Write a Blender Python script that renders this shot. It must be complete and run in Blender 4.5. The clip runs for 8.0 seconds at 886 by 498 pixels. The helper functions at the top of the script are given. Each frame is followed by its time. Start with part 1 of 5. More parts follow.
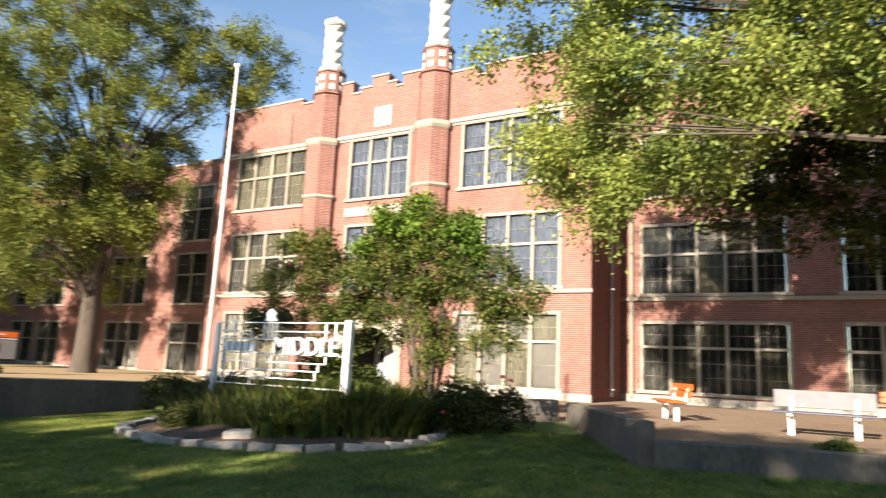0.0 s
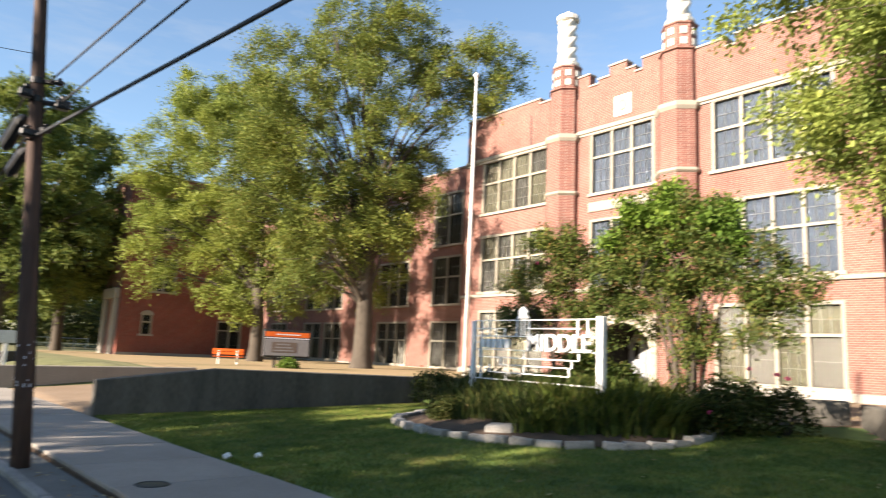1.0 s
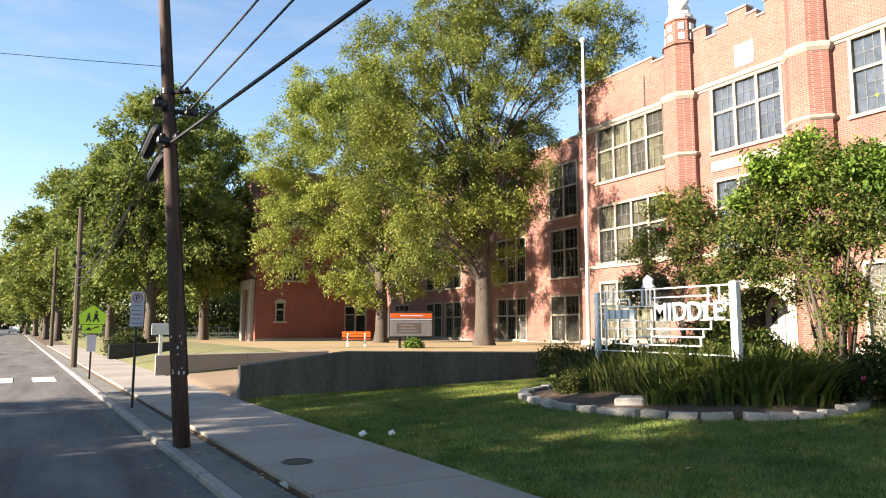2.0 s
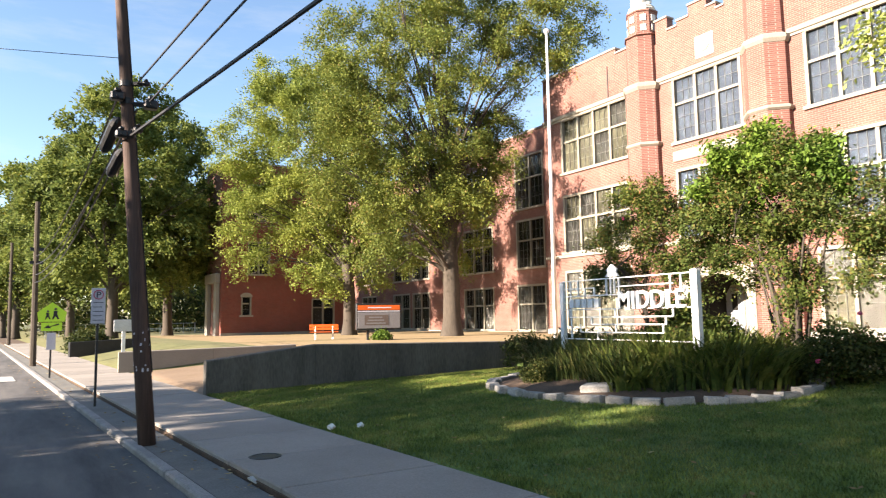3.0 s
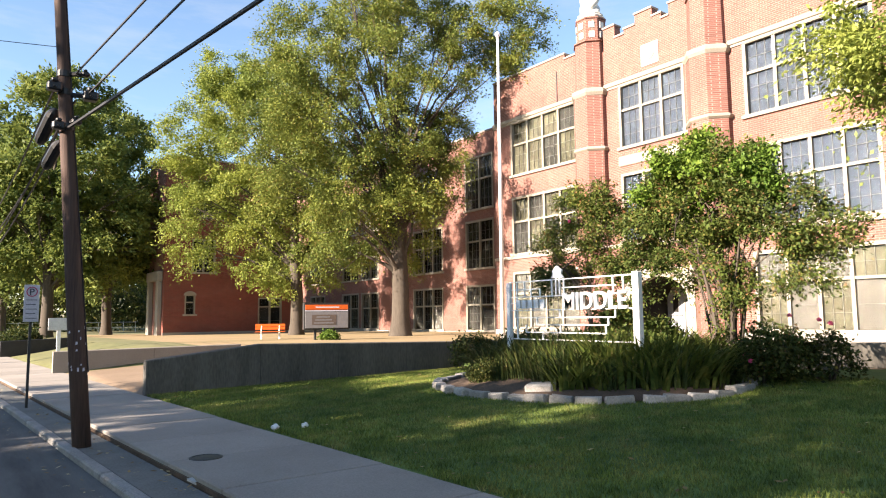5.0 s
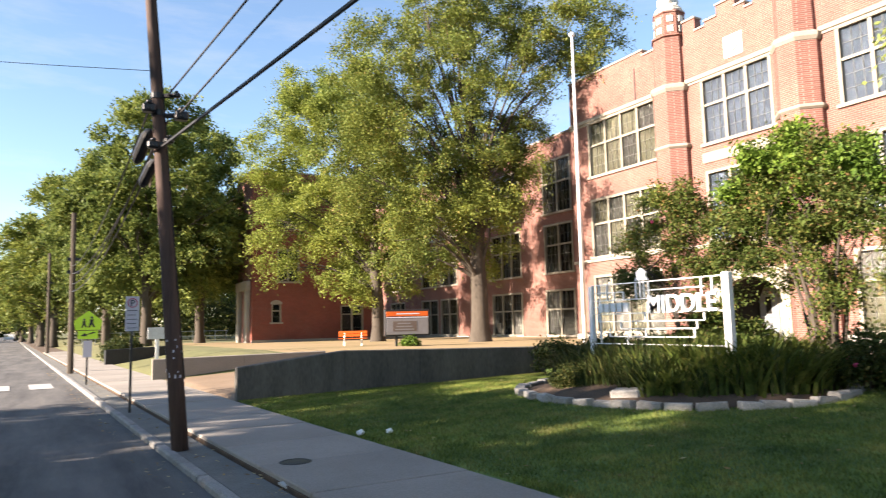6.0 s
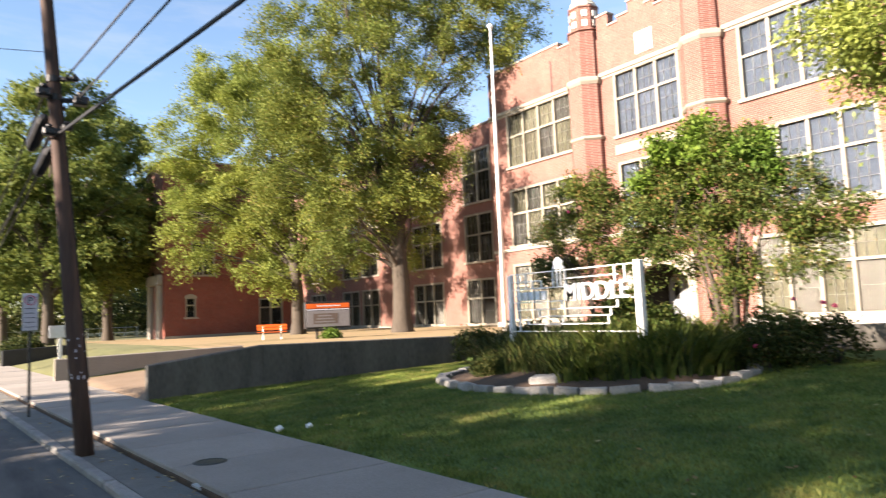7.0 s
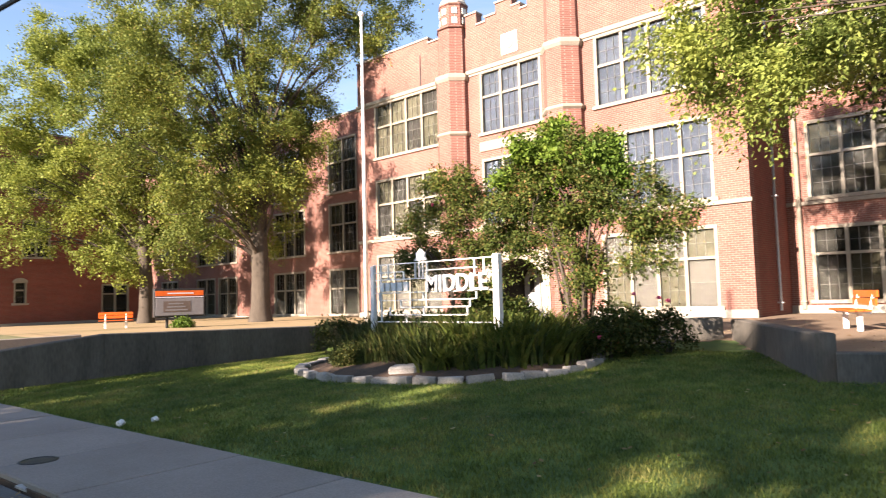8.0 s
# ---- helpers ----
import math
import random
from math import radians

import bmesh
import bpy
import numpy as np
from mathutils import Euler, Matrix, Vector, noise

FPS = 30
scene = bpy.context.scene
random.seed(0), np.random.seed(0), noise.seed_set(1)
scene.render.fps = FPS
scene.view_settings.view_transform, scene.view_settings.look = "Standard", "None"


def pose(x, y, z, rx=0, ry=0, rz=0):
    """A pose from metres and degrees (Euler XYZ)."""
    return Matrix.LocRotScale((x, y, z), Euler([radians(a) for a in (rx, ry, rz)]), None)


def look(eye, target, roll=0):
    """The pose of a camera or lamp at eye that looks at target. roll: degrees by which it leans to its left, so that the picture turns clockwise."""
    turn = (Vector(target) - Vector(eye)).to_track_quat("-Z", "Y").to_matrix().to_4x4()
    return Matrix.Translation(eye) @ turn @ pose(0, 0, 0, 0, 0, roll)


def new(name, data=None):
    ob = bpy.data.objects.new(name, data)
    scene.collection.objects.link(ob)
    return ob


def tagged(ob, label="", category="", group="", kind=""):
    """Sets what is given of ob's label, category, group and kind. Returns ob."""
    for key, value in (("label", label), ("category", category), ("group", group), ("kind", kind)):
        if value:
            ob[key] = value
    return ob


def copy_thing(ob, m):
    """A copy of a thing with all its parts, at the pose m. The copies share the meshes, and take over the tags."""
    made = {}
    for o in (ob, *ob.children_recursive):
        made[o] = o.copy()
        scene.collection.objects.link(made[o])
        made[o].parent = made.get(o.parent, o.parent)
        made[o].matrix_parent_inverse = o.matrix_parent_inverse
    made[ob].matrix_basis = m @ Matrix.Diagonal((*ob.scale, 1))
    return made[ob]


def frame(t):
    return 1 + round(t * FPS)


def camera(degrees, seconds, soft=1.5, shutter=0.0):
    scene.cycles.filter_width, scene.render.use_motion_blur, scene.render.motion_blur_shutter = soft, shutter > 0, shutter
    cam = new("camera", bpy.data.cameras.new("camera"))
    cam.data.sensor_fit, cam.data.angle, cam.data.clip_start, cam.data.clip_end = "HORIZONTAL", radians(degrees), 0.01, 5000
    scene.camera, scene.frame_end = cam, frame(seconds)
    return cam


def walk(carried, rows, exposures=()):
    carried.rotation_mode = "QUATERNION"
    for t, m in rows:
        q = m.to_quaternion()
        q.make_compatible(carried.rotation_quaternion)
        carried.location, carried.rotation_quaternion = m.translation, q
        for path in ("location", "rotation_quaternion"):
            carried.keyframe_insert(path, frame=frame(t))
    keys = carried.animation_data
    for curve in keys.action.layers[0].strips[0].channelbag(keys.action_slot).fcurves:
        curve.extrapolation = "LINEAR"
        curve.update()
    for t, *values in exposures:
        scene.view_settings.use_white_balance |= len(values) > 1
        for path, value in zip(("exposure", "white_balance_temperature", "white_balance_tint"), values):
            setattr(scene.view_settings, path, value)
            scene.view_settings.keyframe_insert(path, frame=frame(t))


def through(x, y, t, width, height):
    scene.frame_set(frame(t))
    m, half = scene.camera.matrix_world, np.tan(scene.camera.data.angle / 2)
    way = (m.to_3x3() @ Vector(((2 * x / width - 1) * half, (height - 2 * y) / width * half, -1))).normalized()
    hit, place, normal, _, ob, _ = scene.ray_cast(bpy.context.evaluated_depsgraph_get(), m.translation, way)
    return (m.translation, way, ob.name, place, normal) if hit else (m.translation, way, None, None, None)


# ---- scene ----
cam = camera(66.4, 8.0, soft=1.1, shutter=0.4)
PATH = [
    (0, (1.363, -0.01, 1.664), (3.065, 0.982, 2.008), 2.7),
    (0.5, (1.368, 0.008, 1.662), (2.868, 1.289, 1.99), 2.8),
    (1, (1.373, 0.021, 1.658), (2.616, 1.558, 1.96), 2.6),
    (1.5, (1.379, 0.027, 1.658), (2.392, 1.734, 1.905), 0.9),
    (1.7, (1.381, 0.06, 1.658), (2.343, 1.798, 1.886), 0.3),
    (2.8, (1.383, 0.06, 1.668), (2.411, 1.763, 1.873), -1.1),
    (3, (1.381, 0.021, 1.669), (2.434, 1.71, 1.868), -0.9),
    (3.5, (1.377, 0.01, 1.667), (2.485, 1.665, 1.853), 0.6),
    (4, (1.384, -0.003, 1.667), (2.505, 1.642, 1.865), 0.4),
    (5.3, (1.389, -0.032, 1.659), (2.57, 1.57, 1.856), -0.7),
    (5.5, (1.39, -0.026, 1.659), (2.525, 1.609, 1.855), -0.9),
    (6, (1.39, 0.011, 1.66), (2.372, 1.74, 1.878), -1.3),
    (6.5, (1.404, 0.041, 1.665), (2.271, 1.83, 1.881), -1.4),
    (7, (1.438, 0.037, 1.67), (2.615, 1.644, 1.852), -2.5),
    (7.1, (1.442, 0.036, 1.67), (2.65, 1.62, 1.841), -2.3),
    (7.5, (1.451, 0.032, 1.664), (2.809, 1.493, 1.818), -2.0),
    (8, (1.442, 0.03, 1.66), (2.917, 1.373, 1.801), -1.6),
]
walk(cam, [(t, look(eye, target, roll)) for t, eye, target, roll in PATH], [(0.0, 1.9, 6900, 10), (1.0, 2.0, 6900, 10), (1.7, 2.12, 6900, 10), (2.8, 2.25, 6900, 12), (7.0, 2.25, 6950, 14), (8.0, 2.2, 7050, 18)])

# ---- light ----
SUN_DIR = Vector((-0.93, 0.06, 0.36)).normalized()
world = bpy.data.worlds.new("sky")
scene.world = world
world.use_nodes = True
wn = world.node_tree
sky = wn.nodes.new("ShaderNodeTexSky")
sky.sky_type = "NISHITA"
sky.sun_disc = False
sky.sun_elevation = math.asin(SUN_DIR.z)
sky.sun_rotation = math.atan2(SUN_DIR.x, SUN_DIR.y)
sky.air_density, sky.dust_density, sky.ozone_density = 1.0, 0.05, 2.5
wc = wn.nodes.new("ShaderNodeTexCoord")
wm = wn.nodes.new("ShaderNodeMapping")
wm.inputs["Scale"].default_value, wm.inputs["Rotation"].default_value = (1.5, 1.5, 7.0), (0.15, 0.1, 0.4)
wn.links.new(wc.outputs["Generated"], wm.inputs[0])
wt = wn.nodes.new("ShaderNodeTexNoise")
wt.inputs["Scale"].default_value, wt.inputs["Detail"].default_value, wt.inputs["Roughness"].default_value = 2.2, 7.0, 0.62
wn.links.new(wm.outputs[0], wt.inputs[0])
wr = wn.nodes.new("ShaderNodeMapRange")
for k, v in ((1, 0.48), (2, 0.8), (3, 0.0), (4, 0.42)):
    wr.inputs[k].default_value = v
wn.links.new(wt.outputs[0], wr.inputs[0])
wx = wn.nodes.new("ShaderNodeMix")
wx.data_type = "RGBA"
wx.inputs[7].default_value = (3.2, 3.3, 3.4, 1)
wn.links.new(wr.outputs[0], wx.inputs[0])
wn.links.new(sky.outputs[0], wx.inputs[6])
wn.links.new(wx.outputs[2], wn.nodes["Background"].inputs[0])
wn.nodes["Background"].inputs[1].default_value = 0.07
sun = new("sun", bpy.data.lights.new("sun", "SUN"))
sun.data.energy, sun.data.angle, sun.data.color = 5.0, radians(0.6), (1.0, 0.875, 0.76)
sun.matrix_world = look(SUN_DIR * 60, (0, 0, 0))


# ---- materials ----
def material(name, rough=0.8, metal=0.0):
    m = bpy.data.materials.new(name)
    m.use_nodes = True
    b = m.node_tree.nodes["Principled BSDF"]
    b.inputs["Roughness"].default_value, b.inputs["Metallic"].default_value = rough, metal
    return m, m.node_tree, b


def ramp(nt, source, stops):
    r = nt.nodes.new("ShaderNodeValToRGB")
    while len(r.color_ramp.elements) < len(stops):
        r.color_ramp.elements.new(0.5)
    for e, (p, c) in zip(r.color_ramp.elements, stops):
        e.position, e.color = p, (*c, 1)
    nt.links.new(source, r.inputs[0])
    return r.outputs[0]


def noise_tex(nt, scale, detail=4.0, rough=0.6, stretch=(1, 1, 1)):
    g = nt.nodes.new("ShaderNodeNewGeometry")
    mp = nt.nodes.new("ShaderNodeMapping")
    mp.inputs["Scale"].default_value = stretch
    nt.links.new(g.outputs["Position"], mp.inputs[0])
    n = nt.nodes.new("ShaderNodeTexNoise")
    n.inputs["Scale"].default_value, n.inputs["Detail"].default_value, n.inputs["Roughness"].default_value = scale, detail, rough
    nt.links.new(mp.outputs[0], n.inputs[0])
    return n.outputs[0]


def mixc(nt, fac, a, b, mode="MIX"):
    m = nt.nodes.new("ShaderNodeMix")
    m.data_type, m.blend_type = "RGBA", mode
    for s, v in ((0, fac), (6, a), (7, b)):
        if hasattr(v, "links"):
            nt.links.new(v, m.inputs[s])
        else:
            m.inputs[s].default_value = v if s == 0 else (*v, 1)
    return m.outputs[2]


def bump(nt, b, height, strength=0.4, dist=0.01):
    n = nt.nodes.new("ShaderNodeBump")
    n.inputs["Strength"].default_value, n.inputs["Distance"].default_value = strength, dist
    nt.links.new(height, n.inputs["Height"])
    nt.links.new(n.outputs[0], b.inputs["Normal"])


def plain(name, c1, c2, scale=3.0, rough=0.8, metal=0.0, fine=40.0, bumps=0.3, vary=0.0, stretch=(1, 1, 1), gloss=0.5):
    """Two colours mixed by a coarse and a fine noise, with fine relief."""
    m, nt, b = material(name, rough, metal)
    b.inputs["Specular IOR Level"].default_value = gloss
    coarse, grain = noise_tex(nt, scale, 5, 0.65, stretch), noise_tex(nt, fine, 3, 0.6, stretch)
    col = ramp(nt, coarse, [(0.3, c1), (0.7, c2)])
    col = mixc(nt, 0.35, col, ramp(nt, grain, [(0.3, [v * 0.6 for v in c1]), (0.75, [min(1, v * 1.3) for v in c2])]))
    if vary:
        oi = nt.nodes.new("ShaderNodeObjectInfo")
        col = mixc(nt, 1.0, col, ramp(nt, oi.outputs["Random"], [(0, (1 - vary,) * 3), (1, (1, 1, 1))]), "MULTIPLY")
    nt.links.new(col, b.inputs["Base Color"])
    bump(nt, b, grain, bumps, 0.006)
    return m


def brick_material(name, c1, c2, mortar, axis):
    """Running bond brick, courses 75 mm; axis: the horizontal direction of the wall."""
    m, nt, b = material(name, 0.85)
    g = nt.nodes.new("ShaderNodeNewGeometry")
    s = nt.nodes.new("ShaderNodeSeparateXYZ")
    nt.links.new(g.outputs["Position"], s.inputs[0])
    c = nt.nodes.new("ShaderNodeCombineXYZ")
    if axis == "xy":
        add = nt.nodes.new("ShaderNodeMath")
        add.operation, add.inputs[1].default_value = "MULTIPLY_ADD", 0.5
        nt.links.new(s.outputs[0], add.inputs[0])
        nt.links.new(s.outputs[1], add.inputs[2])
        nt.links.new(add.outputs[0], c.inputs[0])
    else:
        nt.links.new(s.outputs["XYZ".index(axis.upper())], c.inputs[0])
    nt.links.new(s.outputs[2], c.inputs[1])
    t = nt.nodes.new("ShaderNodeTexBrick")
    for k, v in (("Scale", 1.0), ("Brick Width", 0.215), ("Row Height", 0.075), ("Mortar Size", 0.007), ("Mortar Smooth", 0.3), ("Bias", 0.0)):
        t.inputs[k].default_value = v
    t.inputs["Color1"].default_value, t.inputs["Color2"].default_value, t.inputs["Mortar"].default_value = (*c1, 1), (*c2, 1), (*mortar, 1)
    nt.links.new(c.outputs[0], t.inputs["Vector"])
    patch = ramp(nt, noise_tex(nt, 0.45, 5, 0.65), [(0.3, (0.8, 0.78, 0.76)), (0.7, (1.08, 1.06, 1.04))])
    streak = ramp(nt, noise_tex(nt, 1.3, 3, 0.6, (1, 1, 0.15)), [(0.3, (0.86, 0.85, 0.85)), (0.6, (1, 1, 1))])
    col = mixc(nt, 1.0, mixc(nt, 1.0, t.outputs[0], patch, "MULTIPLY"), streak, "MULTIPLY")
    nt.links.new(col, b.inputs["Base Color"])
    inv = nt.nodes.new("ShaderNodeMath")
    inv.operation = "SUBTRACT"
    inv.inputs[0].default_value = 1.0
    nt.links.new(t.outputs["Fac"], inv.inputs[1])
    bump(nt, b, inv.outputs[0], 0.6, 0.01)
    return m


def leaf_material(name, stops, through=0.35, mottle=0.0):
    m, nt, b = material(name, 0.6)
    b.inputs["Specular IOR Level"].default_value = 0.2
    g = nt.nodes.new("ShaderNodeNewGeometry")
    col = ramp(nt, noise_tex(nt, mottle, 3, 0.7) if mottle else g.outputs["Random Per Island"], stops)
    if mottle:
        col = mixc(nt, 1.0, col, ramp(nt, g.outputs["Random Per Island"], [(0.0, (0.5, 0.52, 0.5)), (1.0, (1.45, 1.42, 1.35))]), "MULTIPLY")
    tint = ramp(nt, noise_tex(nt, 0.35, 3, 0.6), [(0.35, (0.75, 0.8, 0.75)), (0.65, (1.2, 1.12, 0.9))])
    col = mixc(nt, 1.0, col, tint, "MULTIPLY")
    nt.links.new(col, b.inputs["Base Color"])
    tr = nt.nodes.new("ShaderNodeBsdfTranslucent")
    nt.links.new(col, tr.inputs[0])
    mx = nt.nodes.new("ShaderNodeMixShader")
    mx.inputs[0].default_value = through
    nt.links.new(b.outputs[0], mx.inputs[1])
    nt.links.new(tr.outputs[0], mx.inputs[2])
    nt.links.new(mx.outputs[0], nt.nodes["Material Output"].inputs[0])
    return m


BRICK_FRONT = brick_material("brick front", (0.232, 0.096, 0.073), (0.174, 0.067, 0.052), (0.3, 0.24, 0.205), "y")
# the school's brick with shade put into the colour, for walls turned from the sun
BRICK_SHADED = brick_material("brick shaded side", (0.225, 0.054, 0.036), (0.171, 0.0405, 0.027), (0.207, 0.126, 0.09), "x")
BRICK_TURN = brick_material("brick turret", (0.215, 0.09, 0.068), (0.16, 0.062, 0.048), (0.3, 0.235, 0.2), "xy")
STONE = plain("cream limestone", (0.248, 0.218, 0.173), (0.309, 0.279, 0.229), 1.5, 0.85, fine=25)
TERRACOTTA = plain("white glazed terracotta", (0.477, 0.455, 0.405), (0.578, 0.556, 0.506), 2.0, 0.5, fine=30)
FRAME = plain("cream painted frame", (0.216, 0.196, 0.151), (0.264, 0.24, 0.191), 2.5, 0.6, fine=40)
PLINTH = plain("plinth stone", (0.233, 0.217, 0.186), (0.311, 0.29, 0.254), 1.2, 0.9, fine=20)
CONCRETE = plain("sidewalk concrete", (0.24, 0.215, 0.185), (0.345, 0.31, 0.27), 0.9, 0.9, fine=60, vary=0.14)
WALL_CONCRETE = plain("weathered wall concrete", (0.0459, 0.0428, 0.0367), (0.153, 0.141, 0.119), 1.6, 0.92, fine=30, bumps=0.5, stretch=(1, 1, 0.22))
# paler than the retaining walls; the low wall's sunlight is in this colour
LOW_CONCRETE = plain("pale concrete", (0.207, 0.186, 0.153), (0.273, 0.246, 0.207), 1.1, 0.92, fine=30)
CURB = plain("curb concrete", (0.13, 0.125, 0.115), (0.38, 0.365, 0.34), 1.3, 0.9, fine=40, vary=0.15)
VERGE = plain("dirty verge concrete", (0.09, 0.09, 0.082), (0.19, 0.185, 0.165), 1.4, 0.95, fine=45, bumps=0.6)
ASPHALT = plain("asphalt", (0.0638, 0.0616, 0.0595), (0.117, 0.112, 0.106), 0.5, 0.9, fine=70, bumps=0.6)
LAWN = plain("lawn soil and turf", (0.06, 0.115, 0.024), (0.14, 0.205, 0.05), 0.7, 1.0, fine=30, bumps=0.8)
DRY = plain("dry grass ground", (0.19, 0.16, 0.055), (0.34, 0.225, 0.125), 0.4, 1.0, fine=12, bumps=0.6)
FAR_GRASS = plain("far grass", (0.08, 0.096, 0.028), (0.176, 0.16, 0.064), 0.12, 1.0, fine=4)
PLAZA = plain("worn brown paving", (0.156, 0.104, 0.0596), (0.238, 0.171, 0.114), 0.5, 0.9, fine=25)
SOIL = plain("bed soil with leaf litter", (0.04, 0.027, 0.018), (0.12, 0.075, 0.045), 3.0, 1.0, fine=40, bumps=1.0)
EDGE_STONE = plain("pale edging stone", (0.238, 0.227, 0.205), (0.41, 0.389, 0.356), 5.0, 0.9, fine=40, vary=0.3, bumps=0.7)
BARK = plain("grey brown bark", (0.041, 0.0324, 0.0239), (0.0852, 0.0683, 0.0512), 3.0, 0.95, fine=22, bumps=1.0, stretch=(1, 1, 0.2))
POLE_WOOD = plain("creosoted pole wood", (0.02, 0.0115, 0.009), (0.11, 0.066, 0.05), 2.0, 0.85, fine=25, bumps=0.6, stretch=(3, 3, 0.12))
BLACK = plain("black metal", (0.012, 0.012, 0.013), (0.03, 0.03, 0.032), 5.0, 0.45, 0.3)
WHITE = plain("white paint", (0.72, 0.72, 0.70), (0.82, 0.82, 0.8), 2.0, 0.5)
GALV = plain("grey metal", (0.42, 0.43, 0.44), (0.56, 0.57, 0.58), 3.0, 0.4, 0.6)
ORANGE = plain("orange coated slats", (0.53, 0.0782, 0.00544), (0.598, 0.116, 0.0102), 3.0, 0.45)
NAVY = plain("dark blue slats", (0.03, 0.035, 0.06), (0.06, 0.06, 0.09), 3.0, 0.45)
YELLOWGREEN = plain("fluorescent sign sheet", (0.5, 0.85, 0.03), (0.56, 0.9, 0.05), 2.0, 0.5)
SIGN_WHITE = plain("sign sheet", (0.5, 0.49, 0.55), (0.6, 0.59, 0.64), 2.0, 0.5)
# near-black for unlit rooms and the entrance passage; their shade is in this colour
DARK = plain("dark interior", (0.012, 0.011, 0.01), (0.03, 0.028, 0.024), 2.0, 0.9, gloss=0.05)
BLIND_GREY = plain("grey window blind", (0.022, 0.027, 0.037), (0.03, 0.036, 0.048), 0.8, 0.7, gloss=0.05)
BLIND_TAN = plain("tan window board", (0.048, 0.0442, 0.0384), (0.0672, 0.061, 0.0528), 0.8, 0.8, gloss=0.05)
BLIND_OLIVE = plain("olive window shade", (0.0288, 0.0265, 0.0173), (0.0576, 0.0518, 0.0346), 0.5, 0.8, gloss=0.05)
COPING = plain("parapet coping", (0.292, 0.246, 0.211), (0.386, 0.339, 0.292), 1.5, 0.85)
PINK = plain("pink petals", (0.38, 0.025, 0.08), (0.55, 0.06, 0.15), 8.0, 0.7)
WIRE = plain("black cable", (0.012, 0.012, 0.014), (0.02, 0.02, 0.022), 4.0, 0.6)
BAR = plain("grey glazing bar", (0.16, 0.16, 0.155), (0.22, 0.22, 0.21), 4.0, 0.6)
STREAK = plain("painted road marking", (0.34, 0.33, 0.31), (0.5, 0.49, 0.46), 3.0, 0.8)
SCREEN = plain("unlit display face", (0.15, 0.145, 0.15), (0.19, 0.185, 0.19), 6.0, 0.6)
LED_FACE = plain("brown message field", (0.085, 0.062, 0.05), (0.12, 0.09, 0.075), 6.0, 0.6)
DOOR_PAINT = plain("pale blue-grey door paint", (0.2, 0.215, 0.235), (0.25, 0.265, 0.285), 2.0, 0.5)

_nt = ASPHALT.node_tree
_b = _nt.nodes["Principled BSDF"]
_old = _b.inputs["Base Color"].links[0].from_socket
_wear = ramp(_nt, noise_tex(_nt, 0.8, 6, 0.7, (1.6, 0.22, 1)), [(0.36, (0.55, 0.55, 0.57)), (0.5, (1, 1, 1)), (0.68, (1.5, 1.46, 1.4))])
_nt.links.new(mixc(_nt, 1.0, _old, _wear, "MULTIPLY"), _b.inputs["Base Color"])
_nt = LAWN.node_tree
_b = _nt.nodes["Principled BSDF"]
_old = _b.inputs["Base Color"].links[0].from_socket
_wear = ramp(_nt, noise_tex(_nt, 0.55, 5, 0.7), [(0.4, (0.7, 0.75, 0.8)), (0.55, (1.1, 1.05, 0.9)), (0.7, (2.2, 1.6, 1.2))])
_nt.links.new(mixc(_nt, 1.0, _old, _wear, "MULTIPLY"), _b.inputs["Base Color"])

GLASS, _nt, _b = material("window glass", 0.06)
_b.inputs["Base Color"].default_value = (0.9, 0.95, 0.95, 1)
_b.inputs["Transmission Weight"].default_value = 1.0
_b.inputs["IOR"].default_value = 1.2

LEAF_OAK = leaf_material("olive tree leaves", [(0.0, (0.1, 0.135, 0.036)), (0.5, (0.155, 0.195, 0.046)), (0.92, (0.2, 0.23, 0.056)), (1.0, (0.25, 0.2, 0.075))], 0.28)
LEAF_GREEN = leaf_material("green tree leaves", [(0.0, (0.14, 0.185, 0.045)), (0.5, (0.21, 0.26, 0.06)), (1.0, (0.29, 0.325, 0.085))], 0.3)
LEAF_LIGHT = leaf_material("sunny tree leaves", [(0.0, (0.15, 0.205, 0.055)), (0.5, (0.225, 0.285, 0.078)), (1.0, (0.31, 0.355, 0.11))], 0.35)
LEAF_DEEP = leaf_material("deep green tree leaves", [(0.0, (0.095, 0.135, 0.042)), (0.6, (0.155, 0.2, 0.057)), (1.0, (0.225, 0.255, 0.072))], 0.4)
LEAF_VINE = leaf_material("bright vine leaves", [(0.0, (0.07, 0.13, 0.02)), (0.6, (0.13, 0.215, 0.034)), (1.0, (0.2, 0.275, 0.055))], 0.32)
LEAF_MYRTLE = leaf_material("myrtle leaves", [(0.0, (0.05, 0.08, 0.02)), (0.65, (0.095, 0.13, 0.03)), (0.9, (0.15, 0.15, 0.045)), (1.0, (0.22, 0.11, 0.06))], 0.25)
LEAF_DARK = leaf_material("dark shrub leaves", [(0.0, (0.025, 0.04, 0.012)), (0.7, (0.06, 0.08, 0.022)), (1.0, (0.14, 0.13, 0.05))])
BLADE = leaf_material("strap leaves", [(0.3, (0.018, 0.033, 0.011)), (0.5, (0.04, 0.062, 0.019)), (0.62, (0.085, 0.09, 0.034)), (0.75, (0.26, 0.2, 0.11))], 0.12, 6.0)
LILY = leaf_material("broad bed leaves", [(0.3, (0.045, 0.075, 0.018)), (0.5, (0.1, 0.135, 0.032)), (0.65, (0.19, 0.195, 0.06)), (0.78, (0.3, 0.2, 0.1))], 0.3, 5.0)
